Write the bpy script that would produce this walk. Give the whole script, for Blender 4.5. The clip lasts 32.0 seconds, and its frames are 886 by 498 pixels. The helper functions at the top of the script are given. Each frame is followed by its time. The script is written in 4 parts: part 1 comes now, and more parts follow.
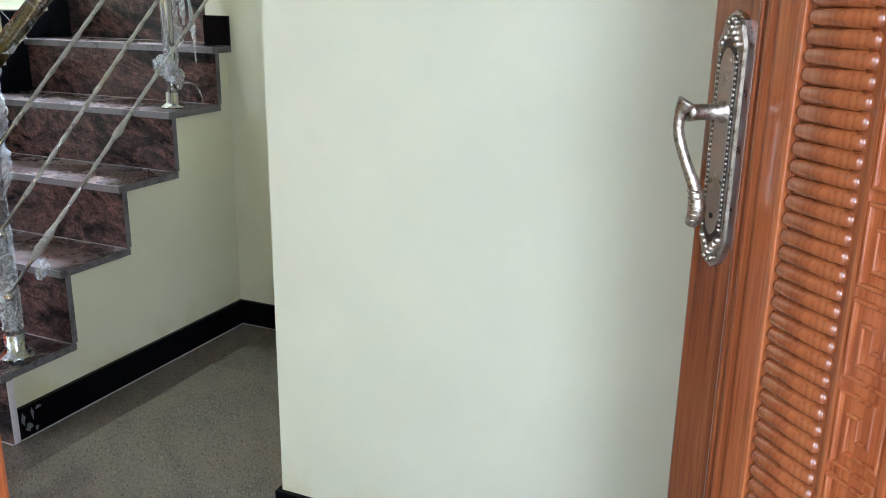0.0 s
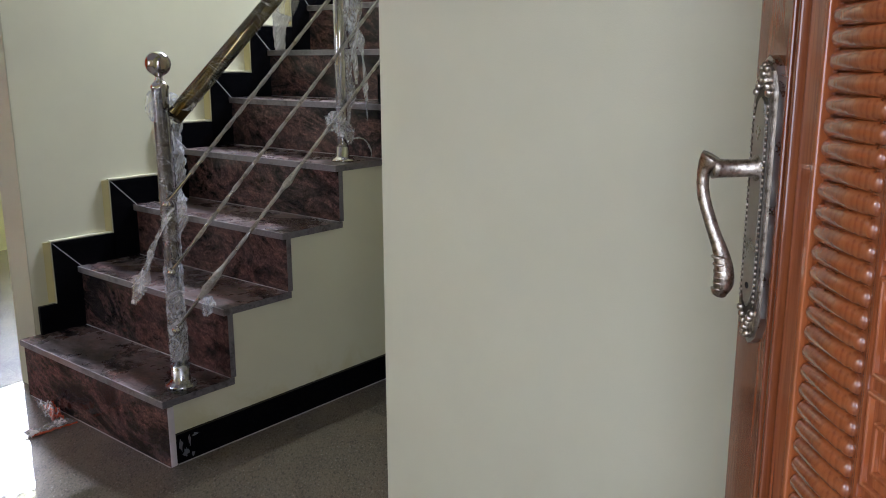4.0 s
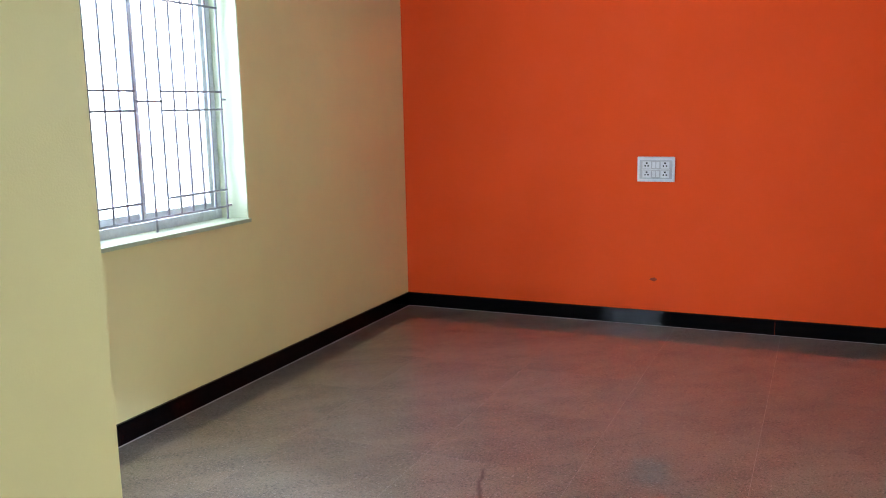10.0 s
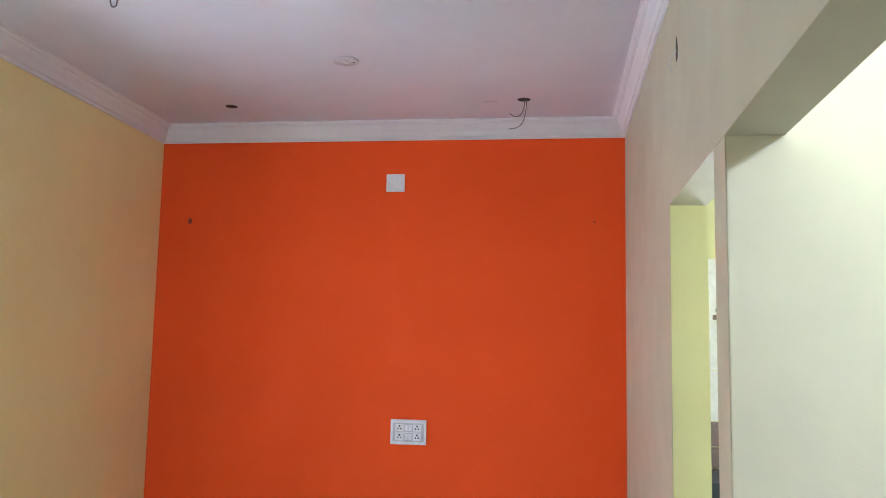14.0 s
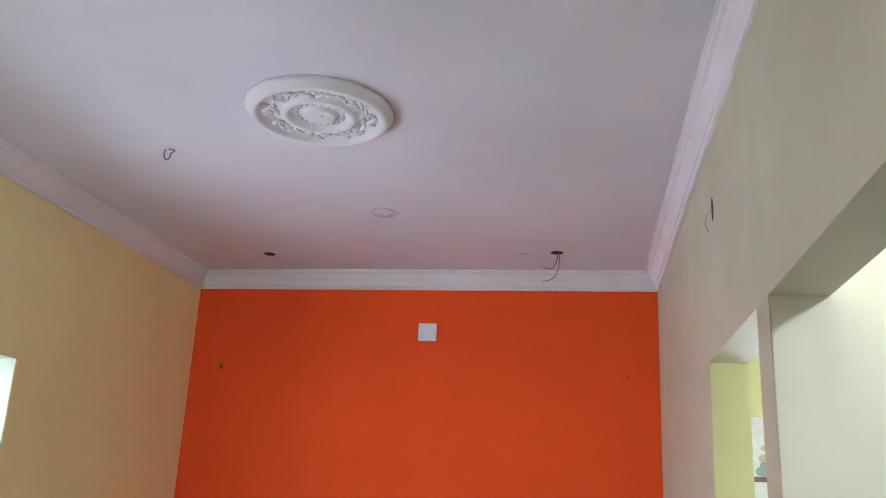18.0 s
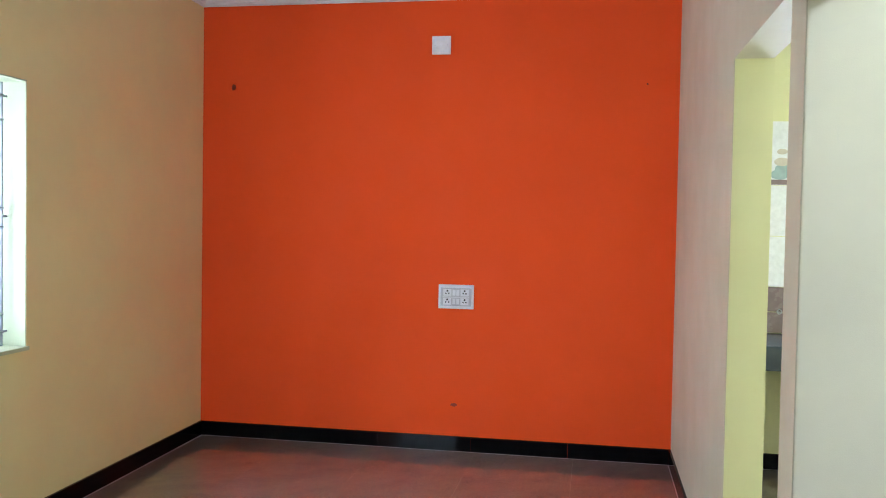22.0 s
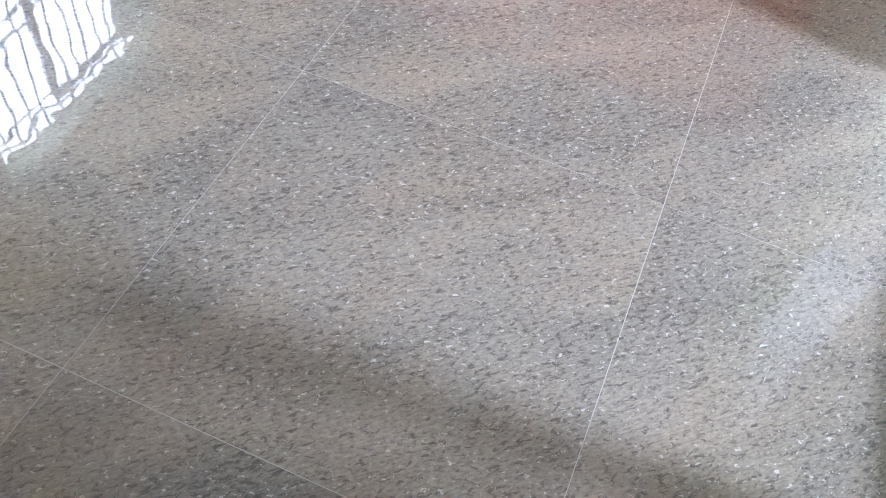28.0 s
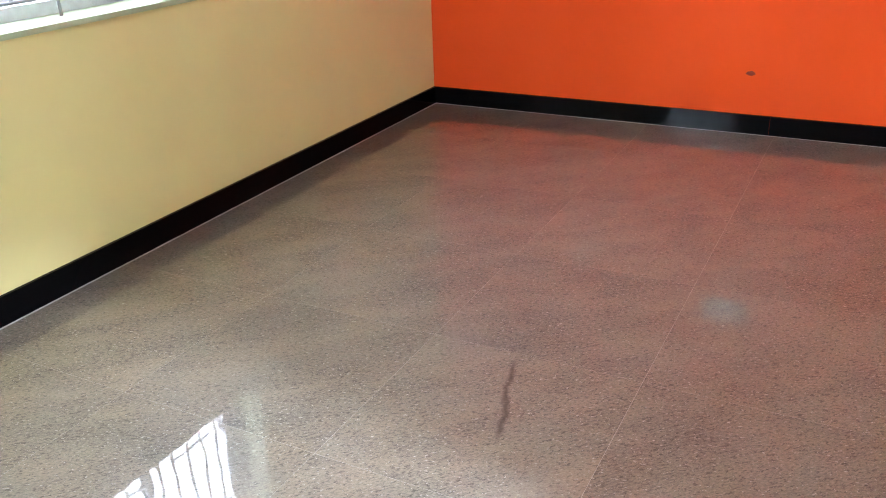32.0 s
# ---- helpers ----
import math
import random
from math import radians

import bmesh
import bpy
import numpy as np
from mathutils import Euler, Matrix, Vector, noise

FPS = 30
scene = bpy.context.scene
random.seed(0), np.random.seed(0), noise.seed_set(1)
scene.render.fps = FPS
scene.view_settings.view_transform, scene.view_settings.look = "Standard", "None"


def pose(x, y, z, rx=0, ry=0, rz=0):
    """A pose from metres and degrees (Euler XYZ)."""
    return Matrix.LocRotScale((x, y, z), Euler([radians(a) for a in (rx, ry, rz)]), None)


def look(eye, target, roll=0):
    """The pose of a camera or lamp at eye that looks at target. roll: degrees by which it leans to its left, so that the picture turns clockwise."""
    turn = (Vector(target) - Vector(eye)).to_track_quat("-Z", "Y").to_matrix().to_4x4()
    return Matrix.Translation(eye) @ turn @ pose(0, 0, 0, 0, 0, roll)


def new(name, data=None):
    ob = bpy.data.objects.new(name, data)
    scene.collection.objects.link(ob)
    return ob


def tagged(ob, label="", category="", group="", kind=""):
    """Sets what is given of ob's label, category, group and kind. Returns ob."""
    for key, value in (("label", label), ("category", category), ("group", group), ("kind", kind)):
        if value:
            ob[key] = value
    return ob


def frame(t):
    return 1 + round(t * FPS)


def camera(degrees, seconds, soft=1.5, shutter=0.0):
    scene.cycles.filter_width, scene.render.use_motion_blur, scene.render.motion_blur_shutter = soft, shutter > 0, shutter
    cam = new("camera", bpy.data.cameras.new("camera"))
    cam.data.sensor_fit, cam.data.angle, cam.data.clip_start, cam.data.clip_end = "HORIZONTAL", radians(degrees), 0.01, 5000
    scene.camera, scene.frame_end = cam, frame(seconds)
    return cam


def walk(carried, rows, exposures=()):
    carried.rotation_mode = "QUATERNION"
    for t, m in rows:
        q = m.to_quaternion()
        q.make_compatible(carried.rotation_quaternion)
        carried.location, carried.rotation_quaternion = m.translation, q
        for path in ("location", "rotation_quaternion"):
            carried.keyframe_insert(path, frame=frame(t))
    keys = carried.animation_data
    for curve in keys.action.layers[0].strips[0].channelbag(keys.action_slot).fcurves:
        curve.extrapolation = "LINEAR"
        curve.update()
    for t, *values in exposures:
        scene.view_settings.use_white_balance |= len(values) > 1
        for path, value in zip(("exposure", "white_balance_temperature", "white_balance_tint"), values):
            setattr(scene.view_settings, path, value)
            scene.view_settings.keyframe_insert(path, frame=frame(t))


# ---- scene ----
cam = camera(55.0, 32.0, soft=1.0)
PATH = [
    (0, (1.548, -5.987, 1.218), (3.301, -5.207, 0.654), 0.9),
    (0.5, (1.509, -6.028, 1.223), (3.233, -5.204, 0.635), 0.2),
    (1, (1.503, -6.097, 1.221), (3.239, -5.299, 0.633), -0.3),
    (1.5, (1.495, -6.185, 1.223), (3.183, -5.285, 0.639), 0.2),
    (2, (1.489, -6.262, 1.222), (3.092, -5.195, 0.680), -0.8),
    (2.5, (1.501, -6.312, 1.227), (3.097, -5.209, 0.740), -0.7),
    (4.5, (1.794, -6.088, 1.206), (3.259, -4.782, 0.825), -0.5),
    (5, (1.867, -5.987, 1.317), (3.314, -4.637, 1.029), -1.6),
    (5.5, (1.944, -5.903, 1.323), (3.318, -4.487, 0.994), -2.5),
    (6, (2.128, -5.804, 1.321), (3.279, -4.207, 0.971), -2.1),
    (6.5, (2.282, -5.709, 1.346), (3.19, -3.976, 0.931), -2.1),
    (7, (2.389, -5.601, 1.359), (3.085, -3.778, 0.919), -2.4),
    (7.5, (2.529, -5.445, 1.371), (3.022, -3.555, 0.941), -0.3),
    (8, (2.673, -5.339, 1.38), (2.76, -3.388, 0.946), -0.6),
    (8.5, (2.73, -5.303, 1.397), (2.439, -3.371, 0.971), -0.3),
    (9, (2.726, -5.29, 1.38), (2.238, -3.389, 0.998), -0.7),
    (9.5, (2.713, -5.288, 1.386), (2.033, -3.441, 1.032), -1.0),
    (10, (2.66, -5.286, 1.376), (1.849, -3.487, 1.049), -1.2),
    (10.5, (2.656, -5.276, 1.387), (1.873, -3.466, 1.052), -0.9),
    (11, (2.655, -5.305, 1.394), (2.126, -3.406, 1.061), -0.6),
    (11.5, (2.682, -5.317, 1.362), (2.373, -3.368, 1.039), -0.4),
    (12, (2.658, -5.325, 1.408), (2.403, -3.362, 1.112), -0.6),
    (12.5, (2.627, -5.337, 1.436), (2.391, -3.358, 1.271), -0.5),
    (13, (2.646, -5.307, 1.465), (2.395, -3.323, 1.464), 0.45),
    (13.5, (2.641, -5.324, 1.487), (2.383, -3.345, 1.604), 0.5),
    (14, (2.628, -5.322, 1.504), (2.363, -3.353, 1.735), 1.1),
    (14.5, (2.612, -5.358, 1.521), (2.343, -3.416, 1.919), 1.6),
    (15, (2.604, -5.375, 1.546), (2.335, -3.49, 2.16), 2.4),
    (15.5, (2.6, -5.396, 1.557), (2.322, -3.575, 2.334), 2.6),
    (17.5, (2.588, -5.349, 1.527), (2.274, -3.487, 2.187), 3.0),
    (18, (2.583, -5.341, 1.516), (2.26, -3.451, 2.083), 2.7),
    (18.5, (2.578, -5.338, 1.503), (2.246, -3.423, 1.974), 2.6),
    (19, (2.577, -5.328, 1.489), (2.236, -3.395, 1.868), 2.3),
    (19.5, (2.577, -5.324, 1.488), (2.229, -3.375, 1.774), 2.3),
    (20, (2.571, -5.315, 1.476), (2.225, -3.354, 1.667), 2.2),
    (20.5, (2.565, -5.309, 1.463), (2.222, -3.343, 1.59), 1.9),
    (21, (2.565, -5.302, 1.46), (2.218, -3.334, 1.528), 1.8),
    (21.5, (2.566, -5.297, 1.454), (2.216, -3.328, 1.473), 1.4),
    (22, (2.567, -5.287, 1.448), (2.217, -3.319, 1.385), 1.0),
    (22.5, (2.581, -5.28, 1.389), (2.223, -3.326, 1.156), 0.2),
    (23, (2.614, -5.262, 1.407), (2.24, -3.346, 0.971), -0.5),
    (23.5, (2.619, -5.276, 1.397), (2.255, -3.424, 0.736), -1.7),
    (24, (2.627, -5.286, 1.377), (2.291, -3.521, 0.5), -2.6),
    (24.5, (2.644, -5.309, 1.353), (2.327, -3.655, 0.275), -3.6),
    (26.5, (2.575, -5.014, 1.182), (2.368, -3.607, -0.224), 2.4),
    (27, (2.543, -4.824, 1.081), (2.269, -3.429, -0.326), 7.9),
    (27.5, (2.472, -4.628, 0.998), (2.132, -3.314, -0.471), 8.9),
    (28, (2.386, -4.495, 0.953), (2.073, -3.328, -0.641), 9.6),
    (28.5, (2.368, -4.47, 0.94), (2.056, -3.356, -0.691), 9.5),
    (29, (2.38, -4.489, 0.953), (2.066, -3.371, -0.675), 7.8),
    (29.5, (2.406, -4.49, 0.965), (2.028, -3.288, -0.588), 4.7),
    (30, (2.408, -4.462, 0.976), (2.012, -3.199, -0.523), 3.0),
    (30.5, (2.396, -4.431, 1.003), (1.956, -3.069, -0.394), 2.2),
    (31, (2.334, -4.361, 1.074), (1.878, -2.943, -0.26), 3.2),
    (31.5, (2.319, -4.301, 1.172), (1.687, -2.767, 0.055), 0.6),
    (32, (2.292, -4.242, 1.246), (1.431, -2.636, 0.424), -2.1),
]
# the clip's own automatic exposure
EXPOSURES = [(0, 0.9, 5500, 13), (1, 1.07, 5500, 13), (2, 0.95, 5500, 13), (2.5, 0.88, 5500, 13), (4.5, -0.15, 6000, 23), (6.2, 0.22, 5800, 24), (7, 0.92, 5500, 20), (8, 1.05, 5350, 18), (9, 1.0, 5550, 15), (10, 0.78, 5600, 15), (11, 1.0, 5600, 13), (12, 1.05, 5550, 12), (13, 1.02, 5600, 13), (14, 0.82, 5750, 16), (15, 0.75, 5700, 18), (18.5, 0.65, 5750, 20), (21, 0.7, 5700, 19), (23, 1.05, 5600, 14), (24.5, 1.22, 5500, 15), (27, 1.35, 5600, 16), (28, 1.12, 5450, 16), (29, 1.1, 5550, 15), (30.5, 1.06, 5700, 13), (31.3, 1.08, 5850, 13), (32, 1.42, 5900, 13)]
walk(cam, [(t, look(eye, target, roll)) for t, eye, target, roll in PATH], EXPOSURES)

# world and sun: veiled morning sun and a bright hazy sky; daylight falls down the stairs
SUN_WAY = (3.06, -1.285, -2.063)
world = bpy.data.worlds.new("world")
scene.world = world
world.use_nodes = True
sky = world.node_tree.nodes.new("ShaderNodeTexSky")
sky.sky_type, sky.sun_disc = "NISHITA", False
sky.sun_elevation, sky.sun_rotation = radians(32), radians(-68)
bg = world.node_tree.nodes["Background"]
world.node_tree.links.new(sky.outputs[0], bg.inputs[0])
bg.inputs[1].default_value = 0.15

sun = new("sun", bpy.data.lights.new("sun", "SUN"))
sun.data.energy, sun.data.angle, sun.data.color = 1.0, radians(16), (0.95, 0.96, 1.0)
sun.matrix_world = look((-4, 0, 6), (-4 + SUN_WAY[0], SUN_WAY[1], 6 + SUN_WAY[2]))


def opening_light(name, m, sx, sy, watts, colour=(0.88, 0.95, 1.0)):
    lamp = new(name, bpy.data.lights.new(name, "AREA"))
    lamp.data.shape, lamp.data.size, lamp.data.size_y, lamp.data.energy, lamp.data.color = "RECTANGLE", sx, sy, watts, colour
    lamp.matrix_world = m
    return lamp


opening_light("window_sky", look((-0.36, -2.32, 1.5), (1, -2.32, 1.0)), 1.35, 1.6, 46)
opening_light("yard_sky", look((-1.05, -3.9, 1.75), (0, -2.32, 1.4)), 2.0, 2.3, 120)
opening_light("porch_window_sky", look((0.62, -4.87, 1.45), (0.9, -3.0, 1.35)), 0.8, 1.2, 13)
opening_light("kitchen_window_sky", look((4.34, 0.26, 1.62), (4.1, -1.2, 1.1)), 0.80, 0.88, 120)
opening_light("porch_sky", look((0.2, -6.3, 1.5), (3.0, -6.0, 1.1)), 2.2, 2.4, 15)
opening_light("street_sky", look((0.45, -7.35, 1.7), (3.25, -4.25, 0.9)), 1.7, 2.3, 57)
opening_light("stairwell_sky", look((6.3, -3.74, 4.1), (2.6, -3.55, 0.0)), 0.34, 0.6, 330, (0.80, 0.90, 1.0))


# ---------------------------------------------------------------- materials
class Mat:
    """A node material with shortcuts to add textures in metres of the world."""

    def __init__(self, name, rough=0.5, metal=0.0):
        self.m = bpy.data.materials.new(name)
        self.m.use_nodes = True
        self.t = self.m.node_tree
        self.b = self.t.nodes["Principled BSDF"]
        self.b.inputs["Roughness"].default_value = rough
        self.b.inputs["Metallic"].default_value = metal
        self.where = self.t.nodes.new("ShaderNodeNewGeometry").outputs["Position"]

    def node(self, kind, **values):
        n = self.t.nodes.new(kind)
        for k, v in values.items():
            n.inputs[k].default_value = v
        return n

    def link(self, a, b):
        self.t.links.new(a, b)

    def local(self):
        self.where = self.t.nodes.new("ShaderNodeTexCoord").outputs["Object"]

    def spread(self, scale=(1, 1, 1), turn=(0, 0, 0), offset=None, drawn=False):
        n = self.node("ShaderNodeMapping", Scale=scale, Rotation=turn)
        if drawn:
            n.vector_type = "TEXTURE"
        self.link(self.where, n.inputs["Vector"])
        if offset is not None:
            self.link(offset, n.inputs["Location"])
        return n.outputs[0]

    def noise(self, scale, detail=3.0, rough=0.55, distort=0.0, at=None):
        n = self.node("ShaderNodeTexNoise", Scale=scale, Detail=detail, Roughness=rough, Distortion=distort)
        self.link(self.where if at is None else at, n.inputs["Vector"])
        return n.outputs["Fac"]

    def ramp(self, fac, stops, hard=False):
        n = self.t.nodes.new("ShaderNodeValToRGB")
        if hard:
            n.color_ramp.interpolation = "CONSTANT"
        els = n.color_ramp.elements
        while len(els) < len(stops):
            els.new(0.5)
        for e, (p, c) in zip(els, stops):
            e.position, e.color = p, (*c, 1) if len(c) == 3 else c
        self.link(fac, n.inputs[0])
        return n.outputs[0]

    def mix(self, fac, a, b, blend="MIX"):
        n = self.t.nodes.new("ShaderNodeMix")
        n.data_type, n.blend_type = "RGBA", blend
        for sock, v in ((n.inputs[0], fac), (n.inputs[6], a), (n.inputs[7], b)):
            if isinstance(v, (int, float)):
                sock.default_value = v
            elif isinstance(v, tuple):
                sock.default_value = (*v, 1)
            else:
                self.link(v, sock)
        return n.outputs[2]

    def math(self, op, a, b=0.0, clamp=False):
        n = self.t.nodes.new("ShaderNodeMath")
        n.operation, n.use_clamp = op, clamp
        for sock, v in ((n.inputs[0], a), (n.inputs[1], b)):
            if isinstance(v, (int, float)):
                sock.default_value = v
            else:
                self.link(v, sock)
        return n.outputs[0]

    def axes(self):
        n = self.t.nodes.new("ShaderNodeSeparateXYZ")
        self.link(self.where, n.inputs[0])
        return n.outputs

    def colour(self, c):
        if isinstance(c, tuple):
            self.b.inputs["Base Color"].default_value = (*c, 1)
        else:
            self.link(c, self.b.inputs["Base Color"])

    def rough(self, r):
        self.link(r, self.b.inputs["Roughness"])

    def bump(self, height, distance, strength=1.0, onto=None):
        n = self.node("ShaderNodeBump", Strength=strength, Distance=distance)
        self.link(height, n.inputs["Height"])
        if onto is not None:
            self.link(onto, n.inputs["Normal"])
        self.link(n.outputs[0], self.b.inputs["Normal"])
        return n.outputs[0]


def paint(name, base, rough=0.45, grain=0.0006, damp=False):
    """Rolled wall paint: faint cloudy tone, fine roller grain and hand-trowelled unevenness."""
    m = Mat(name, rough)
    cloud = m.noise(1.3, 5, 0.6)
    lo = tuple(c * 0.93 for c in base)
    hi = tuple(min(c * 1.05, 0.9) for c in base)
    tone = m.ramp(cloud, [(0.3, lo), (0.7, hi)])
    scuff = m.ramp(m.noise(9, 6, 0.7, 1.0), [(0.68, (0, 0, 0)), (0.8, (0.25, 0.25, 0.25))])
    c = m.mix(scuff, tone, tuple(c * 0.85 for c in base))
    if damp:
        z = m.axes()[2]
        near = m.math("MULTIPLY", m.math("SUBTRACT", 0.20, z), 11.0, True)
        blot = m.ramp(m.noise(7, 6, 0.65, 0.5), [(0.46, (0, 0, 0)), (0.62, (0.55, 0.55, 0.55))])
        c = m.mix(m.math("MULTIPLY", near, blot), c, (0.56, 0.50, 0.27))
        mark = m.ramp(m.noise(2.3, 7, 0.75, 1.5), [(0.60, (0, 0, 0)), (0.72, (0.28, 0.28, 0.28))])
        c = m.mix(mark, c, (0.60, 0.58, 0.50))
    m.colour(c)
    m.rough(m.ramp(m.noise(4, 3), [(0.3, (rough - 0.07,) * 3), (0.7, (rough + 0.08,) * 3)]))
    m.b.inputs["Specular IOR Level"].default_value = 0.25
    n = m.bump(m.noise(420, 2), grain * 0.5)
    m.bump(m.noise(4, 3, 0.5), 0.004, 0.5, n)
    return m.m


def plain(name, base, rough=0.4):
    m = Mat(name, rough)
    f = m.noise(30, 4)
    m.colour(m.ramp(f, [(0.3, tuple(c * 0.9 for c in base)), (0.7, tuple(min(1, c * 1.06) for c in base))]))
    m.rough(m.ramp(m.noise(12, 3), [(0.3, (rough * 0.8,) * 3), (0.7, (min(1, rough * 1.25),) * 3)]))
    return m.m


def stained(name, base, stain, scale, rough):
    """A plain surface with darker soiled patches."""
    m = Mat(name, rough)
    tone = m.ramp(m.noise(150, 4, 0.7), [(0.3, tuple(c * 0.7 for c in base)), (0.7, tuple(c * 1.15 for c in base))])
    m.colour(m.mix(m.ramp(m.noise(scale, 5, 0.7), [(0.50, (0, 0, 0)), (0.64, (0.85,) * 3)]), tone, stain))
    m.bump(m.noise(220, 4), 0.001, 0.6)
    return m.m


green_cream = paint("greenish_cream_paint", (0.672, 0.650, 0.480), damp=True)
ochre = paint("ochre_plaster", (0.64, 0.575, 0.29))
sand = paint("sand_yellow_paint", (0.90, 0.77, 0.385))
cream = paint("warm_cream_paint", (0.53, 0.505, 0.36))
pale_lime = paint("pale_lime_paint", (0.52, 0.58, 0.40))
lime = paint("lime_paint", (0.66, 0.66, 0.35))
orange = paint("orange_paint", (0.90, 0.088, 0.010), 0.8)
white = paint("white_distemper", (0.70, 0.69, 0.75), 0.7)
stucco = paint("white_stucco", (0.78, 0.77, 0.80), 0.6)


def floor_stone():
    m = Mat("polished_brown_granite", 0.1)
    info = m.t.nodes.new("ShaderNodeObjectInfo")
    shift = m.node("ShaderNodeCombineXYZ")
    rnd = m.math("MULTIPLY", info.outputs["Random"], 7.0)
    m.link(rnd, shift.inputs[0])
    m.link(rnd, shift.inputs[1])
    flow = m.spread((2.4, 1.0, 1.0), (0, 0, 0.75), shift.outputs[0], True)
    pale_flow = m.spread((1.7, 1.0, 1.0), (0, 0, 0.55), shift.outputs[0], True)
    body = m.ramp(m.noise(240, 4, 0.75, 0.2, flow), [(0.36, (0.132, 0.116, 0.096)), (0.64, (0.238, 0.209, 0.175))])
    cluster = m.noise(6, 3, 0.6, 0.4, flow)
    veil = m.ramp(cluster, [(0.34, (0.82, 0.82, 0.82)), (0.64, (1.08, 1.05, 1.02))])
    c = m.mix(1.0, body, veil, "MULTIPLY")
    warm = m.ramp(m.noise(4.5, 4, 0.6), [(0.4, (1.0, 1.0, 1.0)), (0.7, (1.07, 1.0, 0.94))])
    c = m.mix(1.0, c, warm, "MULTIPLY")
    dark = m.ramp(m.math("ADD", m.noise(165, 4, 0.72, 0.7, flow), m.math("MULTIPLY", m.math("SUBTRACT", 0.5, cluster), 0.12)), [(0.540, (0, 0, 0)), (0.600, (1, 1, 1))])
    c = m.mix(m.math("MULTIPLY", dark, 0.61), c, (0.026, 0.024, 0.023))
    light = m.ramp(m.math("ADD", m.noise(165, 3, 0.7, 0.6, pale_flow), m.math("MULTIPLY", m.math("SUBTRACT", 0.5, cluster), 0.1)), [(0.615, (0, 0, 0)), (0.66, (1, 1, 1))])
    c = m.mix(m.math("MULTIPLY", light, 0.62), c, (0.46, 0.435, 0.41))
    tile = m.ramp(info.outputs["Random"], [(0.0, (0.93, 0.93, 0.94)), (1.0, (1.05, 1.04, 1.03))])
    c = m.mix(1.0, c, tile, "MULTIPLY")
    # dusty footmarks and an oily streak
    x, y, _ = m.axes()
    dust = m.ramp(m.noise(2.6, 6, 0.7, 0.8), [(0.55, (0, 0, 0)), (0.8, (0.28, 0.28, 0.28))])
    c = m.mix(dust, c, (0.27, 0.245, 0.22))

    def inside(ax, lo, hi, soft=0.004):
        a = m.math("MULTIPLY", m.math("SUBTRACT", ax, lo), 1 / soft, True)
        b = m.math("MULTIPLY", m.math("SUBTRACT", hi, ax), 1 / soft, True)
        return m.math("MULTIPLY", a, b)
    wob = m.math("MULTIPLY", m.math("SUBTRACT", m.noise(14, 3), 0.5), 0.05)
    line = m.math("SUBTRACT", m.math("ADD", x, wob), m.math("ADD", m.math("MULTIPLY", y, -0.32), 0.742))
    streak = m.math("MULTIPLY", inside(line, -0.012, 0.012, 0.01), inside(y, -2.75, -2.385, 0.05))
    c = m.mix(m.math("MULTIPLY", streak, 0.75), c, (0.05, 0.035, 0.03))
    m.colour(c)
    # dusty stone under a hard polish: a hazy sheen and a clear mirror image
    m.rough(m.ramp(m.noise(3.1, 5, 0.65), [(0.25, (0.31,) * 3), (0.8, (0.42,) * 3)]))
    m.b.inputs["Specular IOR Level"].default_value = 0.08
    m.b.inputs["Coat Weight"].default_value = 1.0
    m.b.inputs["Coat IOR"].default_value = 1.62
    m.link(m.ramp(m.noise(3.1, 5, 0.65), [(0.25, (0.010,) * 3), (0.8, (0.03,) * 3)]), m.b.inputs["Coat Roughness"])
    wavy = m.bump(m.noise(15, 1.0, 0.4), 0.0006, 0.5)
    m.link(wavy, m.b.inputs["Coat Normal"])
    return m.m


